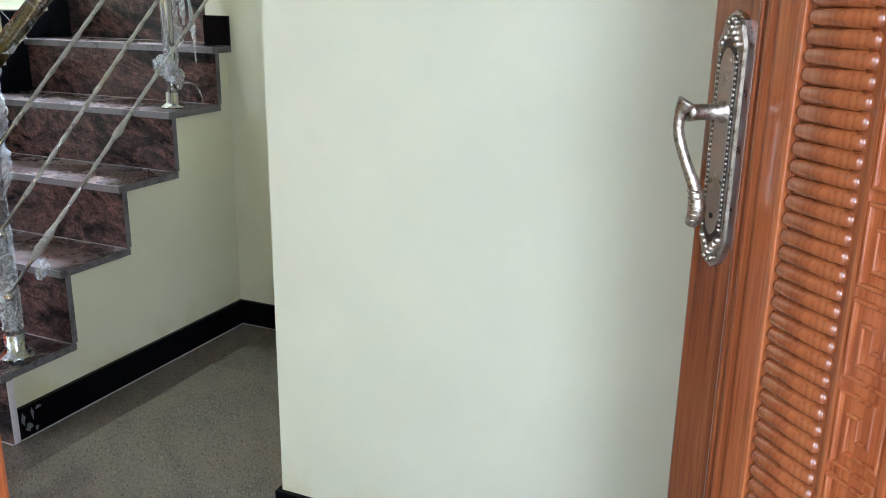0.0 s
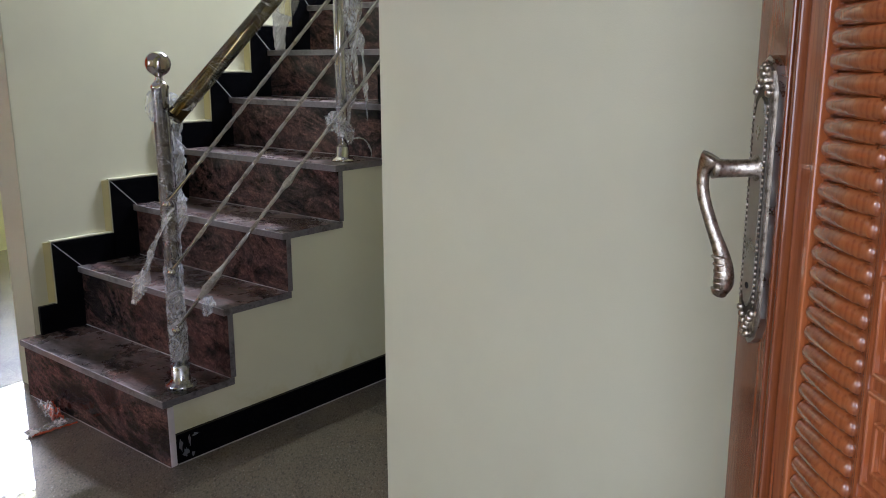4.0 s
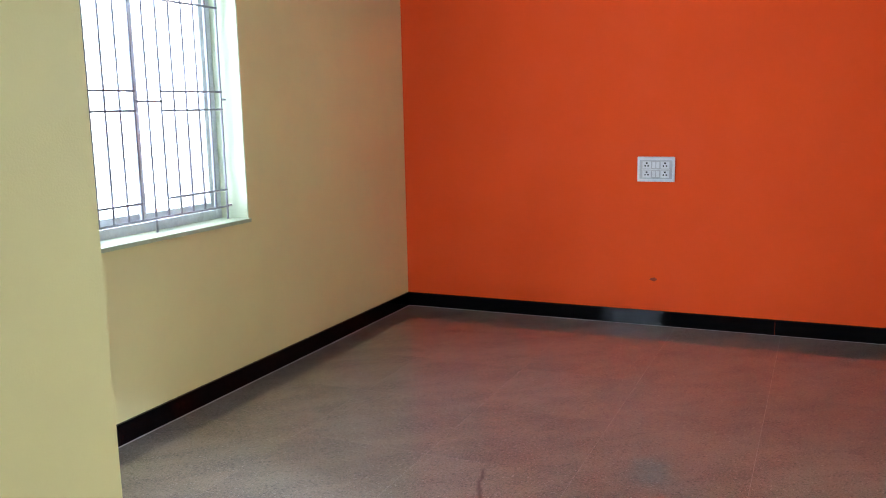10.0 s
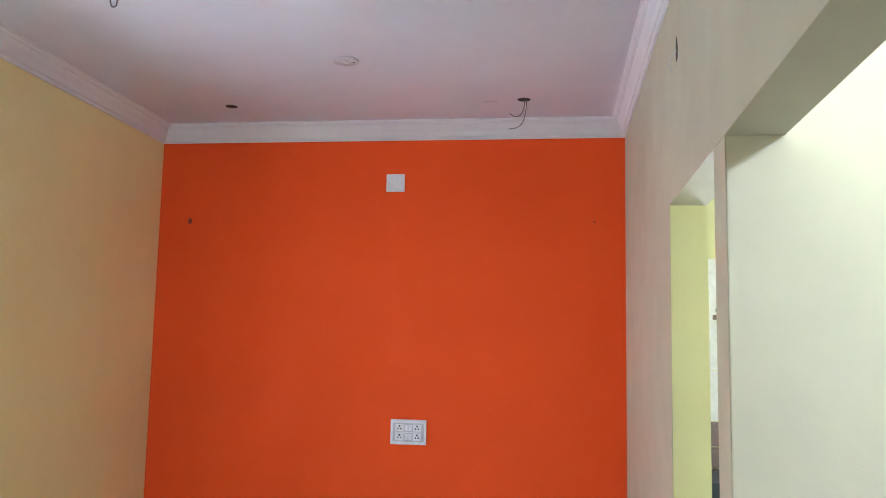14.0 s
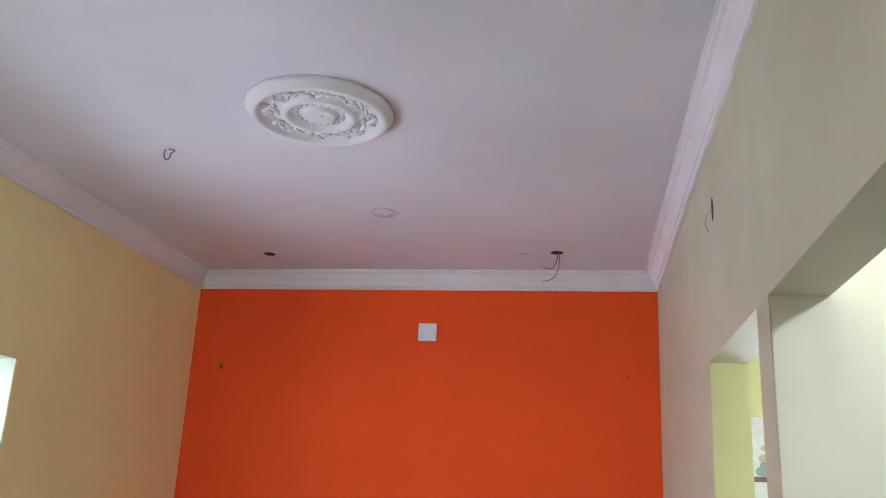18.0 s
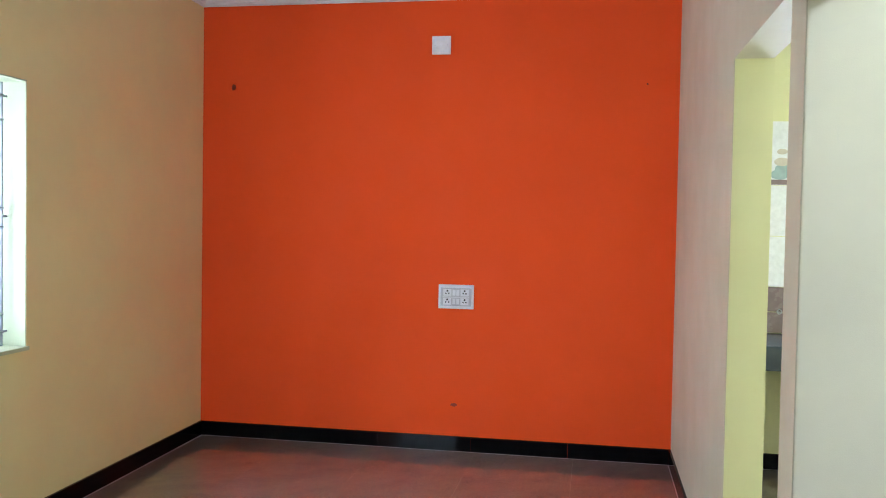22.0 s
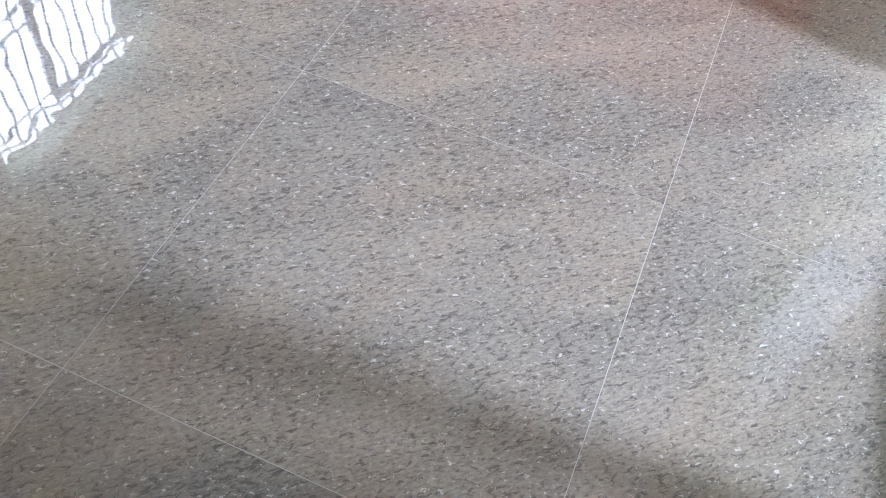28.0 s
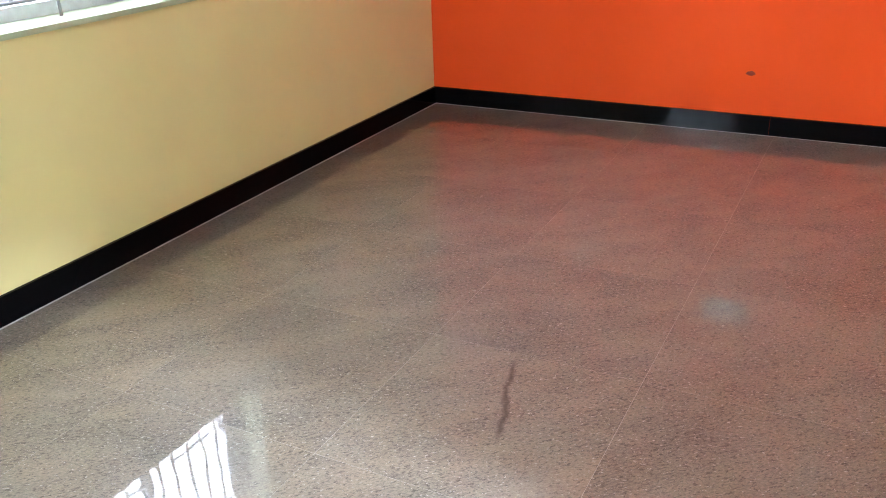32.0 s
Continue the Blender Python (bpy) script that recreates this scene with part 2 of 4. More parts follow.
def stair_stone(name, dusty):
    m = Mat(name, 0.2)
    info = m.t.nodes.new("ShaderNodeObjectInfo")
    shift = m.node("ShaderNodeCombineXYZ")
    for k in range(3):
        m.link(m.math("MULTIPLY", info.outputs["Random"], 3.0 + k), shift.inputs[k])
    flow = m.spread((1.2, 2.0, 0.9), (0.25, 0.2, 0.25), shift.outputs[0], True)
    drift = m.math("ADD", m.noise(4.6, 8, 0.68, 1.3, flow), m.math("MULTIPLY", m.math("SUBTRACT", info.outputs["Random"], 0.5), 0.10))
    body = m.ramp(drift, [(0.30, (0.005, 0.005, 0.006)), (0.42, (0.014, 0.011, 0.011)), (0.48, (0.050, 0.030, 0.027)), (0.55, (0.108, 0.057, 0.049)), (0.60, (0.043, 0.026, 0.024)), (0.66, (0.008, 0.007, 0.008)), (0.78, (0.095, 0.050, 0.042))])
    streak = m.ramp(m.noise(48, 6, 0.78, 0.6, flow), [(0.36, (0.30, 0.30, 0.32)), (0.50, (0.92, 0.92, 0.92)), (0.64, (1.65, 1.55, 1.5))])
    c = m.mix(1.0, body, streak, "MULTIPLY")
    grain = m.ramp(m.noise(130, 5, 0.8), [(0.34, (0.35, 0.35, 0.35)), (0.5, (1.0, 1.0, 1.0)), (0.66, (1.9, 1.8, 1.8))])
    c = m.mix(1.0, c, grain, "MULTIPLY")
    red = m.ramp(m.noise(11, 5, 0.7, 1.0, flow), [(0.60, (0, 0, 0)), (0.74, (0.6, 0.6, 0.6))])
    c = m.mix(red, c, (0.13, 0.040, 0.030))
    film = m.ramp(m.noise(9.0, 8, 0.78, 0.3, m.spread((1, 2.6, 1), drawn=True)), [(0.44, (dusty * 0.06,) * 3), (0.62, (dusty,) * 3)])
    c = m.mix(film, c, (0.33, 0.275, 0.262))
    m.colour(c)
    m.rough(m.ramp(m.noise(6, 6, 0.7), [(0.3, (0.08 + dusty * 0.1,) * 3), (0.7, (0.2 + dusty * 0.4,) * 3)]))
    m.b.inputs["Specular IOR Level"].default_value = 0.28 + 0.4 * dusty
    m.bump(m.noise(25, 3), 0.0008, 0.5)
    return m.m


def black_stone():
    m = Mat("polished_black_granite", 0.07)
    c = m.ramp(m.noise(300, 2), [(0.55, (0.0025, 0.0025, 0.003)), (0.75, (0.010, 0.010, 0.012))])
    smear = m.ramp(m.noise(14, 7, 0.75, 0.8), [(0.70, (0, 0, 0)), (0.85, (0.12, 0.12, 0.12))])
    m.b.inputs["Specular IOR Level"].default_value = 0.07
    m.colour(m.mix(smear, c, (0.12, 0.125, 0.13)))
    m.rough(m.ramp(m.noise(9, 5, 0.7), [(0.35, (0.03,) * 3), (0.75, (0.10,) * 3)]))
    m.bump(m.noise(8, 2), 0.0006, 0.4)
    return m.m


def teak(name, dark=1.0, rough=0.22, cracked=False):
    m = Mat(name, rough)
    m.local()
    along = m.spread((1.0, 1.0, 0.055))
    rings = m.noise(26, 6, 0.62, 1.6, along)
    c = m.ramp(rings, [(0.26, (0.14 * dark, 0.034 * dark, 0.010 * dark)), (0.42, (0.30 * dark, 0.082 * dark, 0.024 * dark)), (0.6, (0.40 * dark, 0.124 * dark, 0.038 * dark)), (0.76, (0.26 * dark, 0.070 * dark, 0.018 * dark))])
    pores = m.ramp(m.noise(240, 3, 0.6, 0, m.spread((1, 1, 0.03))), [(0.3, (0.62, 0.55, 0.5)), (0.5, (1, 1, 1))])
    c = m.mix(0.8, c, pores, "MULTIPLY")
    if cracked:
        vein = m.noise(9, 4, 0.55, 0.6, m.spread((1.0, 1.0, 0.10)))
        c = m.mix(m.ramp(vein, [(0.486, (0, 0, 0)), (0.496, (0.75, 0.75, 0.75)), (0.500, (0.75, 0.75, 0.75)), (0.508, (0, 0, 0))]), c, (0.055, 0.013, 0.005))
    m.colour(c)
    m.b.inputs["Coat Weight"].default_value = 0.8
    m.b.inputs["Coat Roughness"].default_value = 0.06
    m.bump(m.noise(200, 3, 0.6, 0, m.spread((1, 1, 0.04))), 0.0005, 0.5)
    return m.m


def film_plastic(name, lo, hi, stretch):
    """Thin clear wrapping film: mostly see-through, milky where it is creased."""
    m = Mat(name, 0.16)
    m.colour((0.93, 0.93, 0.94))
    m.b.inputs["IOR"].default_value = 1.45
    crease = m.noise(38, 5, 0.7, 1.5, m.spread(stretch, (0.4, 0.3, 0.5), drawn=True))
    m.link(m.ramp(crease, [(0.40, (lo,) * 3), (0.55, (lo + (hi - lo) * 0.3,) * 3), (0.66, (hi,) * 3)]), m.b.inputs["Alpha"])
    m.bump(crease, 0.004)
    return m.m


def film_lines(name):
    """Clear film wound tightly round a bar: nearly invisible but for thin white stretch lines."""
    m = Mat(name, 0.12)
    m.colour((0.90, 0.90, 0.92))
    m.b.inputs["IOR"].default_value = 1.45
    wound = m.spread((0.09, 0.5, 0.5), (0, 2.25, 0.25), drawn=True)
    f = m.noise(7, 1, 0.4, 0.15, wound)
    lines = m.ramp(f, [(0.395, (0, 0, 0)), (0.405, (0.8,) * 3), (0.412, (0, 0, 0)), (0.470, (0, 0, 0)), (0.482, (0.9,) * 3), (0.492, (0, 0, 0)), (0.545, (0, 0, 0)), (0.556, (0.7,) * 3), (0.566, (0, 0, 0)), (0.63, (0, 0, 0)), (0.64, (0.6,) * 3), (0.655, (0, 0, 0))])
    patch = m.ramp(m.noise(16, 4, 0.6), [(0.42, (0.15,) * 3), (0.62, (0.85,) * 3)])
    m.link(m.math("ADD", m.math("MULTIPLY", lines, patch), 0.03), m.b.inputs["Alpha"])
    m.bump(f, 0.003)
    return m.m


def brushed(name, base, rough=0.14):
    m = Mat(name, rough, 1.0)
    m.colour(m.ramp(m.noise(18, 4), [(0.3, tuple(c * 0.88 for c in base)), (0.7, base)]))
    m.rough(m.ramp(m.noise(40, 4, 0.7), [(0.3, (rough * 0.6,) * 3), (0.75, (rough * 1.8,) * 3)]))
    return m.m


def antique():
    m = Mat("antique_nickel", 0.3, 1.0)
    m.local()
    c = m.ramp(m.noise(130, 5, 0.7), [(0.34, (0.16, 0.135, 0.10)), (0.50, (0.44, 0.40, 0.34)), (0.7, (0.62, 0.58, 0.52))])
    m.colour(c)
    m.bump(m.noise(160, 3), 0.0015, 0.6)
    return m.m


granite = floor_stone()
tread_stone = stair_stone("dusty_red_granite", 0.52)
riser_stone = stair_stone("red_black_granite", 0.07)
edge_stone = stained("rough_cut_granite_edge", (0.155, 0.14, 0.143), (0.04, 0.034, 0.035), 22, 0.55)
grout = plain("pale_grout", (0.29, 0.265, 0.245), 0.6)
white_joint = plain("white_joint", (0.62, 0.62, 0.62), 0.7)
dust_line = plain("whitish_joint_dust", (0.46, 0.44, 0.44), 0.8)
nosing_grey = stained("dusty_cut_edge", (0.20, 0.178, 0.182), (0.045, 0.036, 0.036), 9, 0.4)
edge_dust = stained("pale_edge_dust", (0.40, 0.375, 0.38), (0.17, 0.15, 0.15), 14, 0.6)
black = black_stone()
steel = brushed("stainless_steel", (0.66, 0.65, 0.65), 0.07)
satin_steel = brushed("satin_steel", (0.54, 0.55, 0.58), 0.24)
rail_steel = brushed("bronze_tinted_steel", (0.17, 0.132, 0.058), 0.08)
nickel = antique()
nickel_dark = brushed("blackened_nickel", (0.13, 0.12, 0.105), 0.42)
plate_silver = brushed("dull_silver", (0.52, 0.50, 0.46), 0.32)
wood = teak("varnished_teak", 0.95)
wood_red = teak("red_stained_teak", 0.60)
wood_rib = teak("rib_teak", 0.74)
panel_wood = teak("chiselled_teak", 0.86, 0.18, True)
raw_wood = plain("bare_mortice_wood", (0.36, 0.25, 0.17), 0.8)
film = film_plastic("clear_plastic_film", 0.16, 0.70, (1, 1, 2.5))
film_milky = film_plastic("milky_plastic_film", 0.17, 0.70, (1, 1, 1.6))
film_cuff = film_plastic("bunched_plastic_film", 0.50, 0.85, (1, 1, 2.5))
film_sheet = film_plastic("clear_plastic_sheet", 0.10, 0.42, (1, 1, 4.0))
film_tight = film_lines("tight_plastic_film")
cord = stained("dusty_wrapping_film", (0.40, 0.375, 0.33), (0.13, 0.105, 0.085), 26, 0.6)
upvc = plain("white_upvc", (0.66, 0.69, 0.74), 0.3)
grille_paint = plain("grey_enamel", (0.30, 0.30, 0.34), 0.4)
switch_white = plain("glossy_white_plastic", (0.74, 0.75, 0.78), 0.2)
switch_grey = plain("greyish_plastic", (0.48, 0.48, 0.50), 0.3)
dark = plain("dark_hole", (0.015, 0.013, 0.012), 0.8)
rust = plain("brown_smear", (0.26, 0.022, 0.008), 0.7)
wire_grey = plain("grey_wire", (0.16, 0.15, 0.15), 0.5)
brown_tile = plain("brown_wall_tile", (0.20, 0.145, 0.135), 0.25)
white_tile = plain("white_wall_tile", (0.74, 0.76, 0.76), 0.15)
sea_stone = plain("dark_green_granite", (0.017, 0.032, 0.036), 0.12)
teal_print = plain("printed_teal_glaze", (0.30, 0.40, 0.38), 0.2)
beige_print = plain("printed_beige_glaze", (0.55, 0.50, 0.40), 0.2)
red_foil = plain("orange_red_foil", (0.62, 0.09, 0.03), 0.3)
white_foil = plain("white_printed_foil", (0.72, 0.66, 0.66), 0.3)
earth = plain("dry_earth", (0.30, 0.24, 0.18), 0.9)
smear_grey = plain("dry_cement_film", (0.11, 0.12, 0.13), 0.8)
cement_pale = plain("pale_filler", (0.60, 0.55, 0.56), 0.8)
cement = plain("cement_plaster", (0.42, 0.41, 0.39), 0.85)
gm = Mat("window_glass", 0.02)
gm.b.inputs["Transmission Weight"].default_value = 1.0
gm.b.inputs["IOR"].default_value = 1.45
gm.colour((0.95, 0.97, 0.97))
glass = gm.m


# ---------------------------------------------------------------- mesh helpers
def add_box(bm, x0, x1, y0, y1, z0, z1):
    vs = [bm.verts.new((x, y, z)) for z in (z0, z1) for x, y in ((x0, y0), (x1, y0), (x1, y1), (x0, y1))]
    return [bm.faces.new([vs[i] for i in f]) for f in ((0, 3, 2, 1), (4, 5, 6, 7), (0, 1, 5, 4), (1, 2, 6, 5), (2, 3, 7, 6), (3, 0, 4, 7))]


def box_bm(*rows, bevel=0.0):
    bm = bmesh.new()
    for r in rows:
        add_box(bm, *r)
    if bevel:
        bmesh.ops.bevel(bm, geom=bm.edges[:], offset=bevel, segments=2, affect="EDGES", profile=0.6)
    return bm


def prism_bm(outline, axis, a, b, bm=None):
    """A polygon of (u, v), pushed from a to b along x, y or z."""
    bm = bm or bmesh.new()
    def put(u, v, w):
        return {"x": (w, u, v), "y": (u, w, v), "z": (u, v, w)}[axis]
    lo = [bm.verts.new(put(u, v, a)) for u, v in outline]
    hi = [bm.verts.new(put(u, v, b)) for u, v in outline]
    bm.faces.new(lo)
    bm.faces.new(hi[::-1])
    for i in range(len(lo)):
        j = (i + 1) % len(lo)
        bm.faces.new((lo[i], hi[i], hi[j], lo[j]))
    bmesh.ops.recalc_face_normals(bm, faces=bm.faces[:])
    return bm


def lathe_bm(profile, n=32, centre=(0, 0, 0), bm=None):
    """A profile of (radius, z), turned about z."""
    bm = bm or bmesh.new()
    rings = []
    for r, z in profile:
        rings.append([bm.verts.new((centre[0] + max(r, 1e-5) * math.cos(2 * math.pi * k / n), centre[1] + max(r, 1e-5) * math.sin(2 * math.pi * k / n), centre[2] + z)) for k in range(n)])
    for a, b in zip(rings, rings[1:]):
        for k in range(n):
            bm.faces.new((a[k], a[(k + 1) % n], b[(k + 1) % n], b[k]))
    bm.faces.new(rings[0][::-1])
    bm.faces.new(rings[-1])
    bmesh.ops.recalc_face_normals(bm, faces=bm.faces[:])
    return bm


def tube_bm(points, radii, n=12, bm=None, flat=1.0, rough=0.0, seed=0):
    """A tube along points; radii one or many; flat squeezes it; rough makes it uneven."""
    bm = bm or bmesh.new()
    rnd = random.Random(seed)
    pts = [Vector(p) for p in points]
    radii = [radii] * len(pts) if isinstance(radii, (int, float)) else radii
    rings, side = [], None
    for i, p in enumerate(pts):
        way = (pts[min(i + 1, len(pts) - 1)] - pts[max(i - 1, 0)]).normalized()
        ref = side if side is not None else (Vector((0, 0, 1)) if abs(way.z) < 0.9 else Vector((1, 0, 0)))
        u = (ref - way * ref.dot(way)).normalized()
        v = way.cross(u)
        side = u
        ring = []
        for k in range(n):
            a = 2 * math.pi * k / n
            r = radii[i] * (1 + rough * rnd.uniform(-1, 1))
            ring.append(bm.verts.new(p + u * math.cos(a) * r + v * math.sin(a) * r * flat))
        rings.append(ring)
    for a, b in zip(rings, rings[1:]):
        for k in range(n):
            bm.faces.new((a[k], a[(k + 1) % n], b[(k + 1) % n], b[k]))
    bm.faces.new(rings[0][::-1])
    bm.faces.new(rings[-1])
    bmesh.ops.recalc_face_normals(bm, faces=bm.faces[:])
    return bm


def smooth_path(points, steps=8):
    """Points along a rounded line through the given ones."""
    p = [Vector(q) for q in points]
    p = [p[0] * 2 - p[1]] + p + [p[-1] * 2 - p[-2]]
    out = []
    for i in range(1, len(p) - 2):
        for s in range(steps):
            t = s / steps
            out.append(0.5 * (2 * p[i] + (p[i + 1] - p[i - 1]) * t + (2 * p[i - 1] - 5 * p[i] + 4 * p[i + 1] - p[i + 2]) * t * t + (3 * p[i] - p[i - 1] - 3 * p[i + 1] + p[i + 2]) * t ** 3))
    return out + [p[-2]]


def mesh_object(name, bm, mat, parent=None, label="", smooth=False):
    me = bpy.data.meshes.new(name)
    bm.to_mesh(me)
    bm.free()
    for f in me.polygons:
        f.use_smooth = smooth
    me.materials.append(mat)
    ob = new(name, me)
    if parent:
        ob.parent = parent
    return tagged(ob, label) if label else ob


def part(name, bm, mat, parent, label="", smooth=False):
    return mesh_object(name, bm, mat, parent, label, smooth)


def thing(name, label, category, at=(0, 0, 0), group="", kind=""):
    ob = new(name)
    ob.location = at
    return tagged(ob, label, category, group, kind)


def thing_mesh(name, bm, mat, label, category, group="", kind="", smooth=False):
    return tagged(mesh_object(name, bm, mat, None, "", smooth), label, category, group, kind)


def structure(name, rows, mat, label=""):
    return tagged(mesh_object(name, box_bm(*rows), mat, None, label), kind="structure")


# ---------------------------------------------------------------- the shell
W, CEIL = 3.05, 2.955                       # hall width and ceiling
FY, FX = -4.61, 1.95                        # hall's front wall; the entrance wall's inner face
WY0, WY1, WZ0, WZ1 = -2.865, -1.775, 0.838, 2.063   # hall window
VX0, VX1 = 0.22, 1.02                        # window to the porch
KY0, KY1, LINTEL = -2.965, -2.055, 2.056     # opening to the kitchen
SY0, SY1 = -4.03, -3.12                     # the flight of stairs, from open side to wall
NX, PX, PY = 4.06, 3.02, -4.925            # nook's end wall; passage wall and its end
DY0, DY1 = -6.48, -5.53                     # front door opening
TOP = 5.4                                   # top of the stairwell

structure("wall_back", [(-0.23, W, 0, 0.2, 0, CEIL)], orange, "plain orange painted feature wall")
structure("wall_window", [(-0.23, 0, WY1, 0, 0, CEIL), (-0.23, 0, FY, WY0, 0, CEIL), (-0.23, 0, WY0, WY1, 0, WZ0), (-0.23, 0, WY0, WY1, WZ1, CEIL)], sand, "sand yellow painted wall with window opening")
structure("window_reveal", [(-0.225, -0.002, WY0, WY0 + 0.006, WZ0, WZ1), (-0.225, -0.002, WY1 - 0.006, WY1, WZ0, WZ1), (-0.225, -0.002, WY0, WY1, WZ1 - 0.006, WZ1), (-0.225, 0.012, WY0 - 0.004, WY1 + 0.004, WZ0 - 0.012, WZ0 + 0.006)], pale_lime, "pale lime plastered window reveal and sill")
structure("wall_front", [(-0.23, VX0, FY - 0.23, FY, 0, CEIL), (VX1, FX, FY - 0.23, FY, 0, CEIL), (VX0, VX1, FY - 0.23, FY, 0, WZ0), (VX0, VX1, FY - 0.23, FY, WZ1, CEIL)], sand)
structure("wall_entrance", [(FX - 0.23, FX, DY1 + 0.135, FY - 0.23, 0, CEIL), (FX - 0.23, FX, -7.2, DY0 - 0.075, 0, CEIL), (FX - 0.23, FX, DY0 - 0.075, DY1 + 0.135, 2.15, CEIL)], sand)
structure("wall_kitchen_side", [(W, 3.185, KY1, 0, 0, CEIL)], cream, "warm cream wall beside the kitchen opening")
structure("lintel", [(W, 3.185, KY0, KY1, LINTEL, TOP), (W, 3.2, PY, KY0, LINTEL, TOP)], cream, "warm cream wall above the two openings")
structure("kitchen_reveal", [(W + 0.003, 3.188, KY1 - 0.005, KY1, 0, LINTEL), ], lime, "lime painted door reveal")
structure("wall_behind_stairs", [(W + 0.006, 6.8, SY1, KY0, 0, LINTEL), (3.2, 6.8, SY1, KY0, LINTEL, TOP)], green_cream)
structure("wall_end", [(W + 0.002, W + 0.006, SY1 + 0.0005, KY0 - 0.0005, 0.0, LINTEL)], cream, "thin cream face over the end of the stair wall")
structure("wall_passage", [(PX, 3.2, -7.2, PY, 0, CEIL)], green_cream, "greenish cream passage wall")
structure("wall_passage_end", [(FX - 0.23, 3.2, -7.4, -7.2, 0, CEIL)], green_cream)
structure("beam", [(FX, W, FY - 0.23, FY, 2.19, CEIL)], lime, "painted beam over the passage")
structure("wall_nook", [(NX, NX + 0.15, -5.1, -3.93, 0, CEIL)], green_cream, "greenish cream end wall of the recess beside the stairs")
structure("wall_stairs_side", [(NX + 0.15, 6.8, -4.08, -3.93, 0, TOP)], green_cream)
structure("wall_nook_side", [(3.2, NX, -5.1, PY, 0, CEIL)], green_cream)
structure("wall_stairwell", [(6.6, 6.8, -4.08, SY1, 0, 3.2), (6.6, 6.8, -4.08, SY1, 4.6, TOP), (3.2, NX + 0.15, -4.18, -4.03, CEIL, TOP)], green_cream)
structure("ceiling", [(-0.23, 3.2, -7.4, 0.2, CEIL, CEIL + 0.14), (3.2, NX + 0.15, -5.1, -4.03, CEIL, CEIL + 0.14), (3.2, 6.8, KY0, 0.2, CEIL, CEIL + 0.14), (3.05, 6.8, -4.18, KY0, TOP, TOP + 0.14)], white, "white painted ceiling")

# kitchen walls
KB = 0.05
KW = (3.925, 4.75, 1.15, 2.06)              # kitchen window
structure("wall_kitchen_back", [(W + 0.135, KW[0], KB, 0.28, 0, CEIL), (KW[1], 6.8, KB, 0.28, 0, CEIL), (KW[0], KW[1], KB, 0.28, 0, KW[2]), (KW[0], KW[1], KB, 0.28, KW[3], CEIL)], lime, "lime painted kitchen wall")
structure("wall_kitchen_end", [(5.6, 5.8, KY0, KB, 0, CEIL)], lime)

# ground outside and the porch slab
structure("ground", [(-60, 60, -60, 60, -0.5, -0.32)], earth, "dry bare earth round the house")
structure("porch", [(-0.4, FX - 0.23, -7.6, FY - 0.23, -0.3, -0.001)], cement, "cement porch slab before the front door")

# cornice round the hall
profile = [(0.0, 2.835), (0.012, 2.835), (0.016, 2.852), (0.024, 2.856), (0.030, 2.885), (0.046, 2.915), (0.050, 2.93), (0.064, 2.934), (0.068, 2.945), (0.080, 2.947), (0.080, CEIL - 0.001), (0.0, CEIL - 0.001)]
bm = bmesh.new()
loops = []
for cx, cy, sx, sy in ((0, FY, 1, 1), (W, FY, -1, 1), (W, 0, -1, -1), (0, 0, 1, -1)):
    loops.append([bm.verts.new((cx + sx * d, cy + sy * d, z)) for d, z in profile])
for a, b in zip(loops, loops[1:] + loops[:1]):
    for k in range(len(profile)):
        j = (k + 1) % len(profile)
        bm.faces.new((a[k], b[k], b[j], a[j]))
bmesh.ops.recalc_face_normals(bm, faces=bm.faces[:])
tagged(mesh_object("cornice", bm, stucco, None, "white stepped plaster cornice"), kind="structure")

# ---------------------------------------------------------------- hall window
window = tagged(new("window_1"), "white framed sliding window with two clear panes", "window", kind="structure")
X0, X1 = -0.215, -0.165
part("window_frame", box_bm((X0, X1, WY0, WY0 + 0.045, WZ0, WZ1), (X0, X1, WY1 - 0.045, WY1, WZ0, WZ1), (X0, X1, WY0 + 0.045, WY1 - 0.045, WZ0, WZ0 + 0.05), (X0, X1, WY0 + 0.045, WY1 - 0.045, WZ1 - 0.045, WZ1), bevel=0.003), upvc, window)
for y0, y1, x in ((WY0 + 0.053, -2.305, -0.209), (-2.335, WY1 - 0.053, -0.187)):
    sash = part("sash", box_bm((x, x + 0.018, y0, y0 + 0.03, WZ0 + 0.058, WZ1 - 0.053), (x, x + 0.018, y1 - 0.03, y1, WZ0 + 0.058, WZ1 - 0.053), (x, x + 0.018, y0 + 0.03, y1 - 0.03, WZ0 + 0.058, WZ0 + 0.09), (x, x + 0.018, y0 + 0.03, y1 - 0.03, WZ1 - 0.085, WZ1 - 0.053), bevel=0.002), upvc, window)
    pane = part("pane", box_bm((x + 0.007, x + 0.011, y0 + 0.028, y1 - 0.028, WZ0 + 0.088, WZ1 - 0.083)), glass, sash, "clear glass")
    pane.visible_shadow = False

grille = thing("window_grille", "grey painted iron grille set inside the window", "grille")
GX, BAR = -0.1, 0.0054
GY = [-1.814 - 0.0843 * k for k in range(13)]
low, high = 0.908, 1.99


def grille_bar(a, b, r=BAR):
    part("bar", tube_bm([a, b], r, 8), grille_paint, grille, smooth=True)


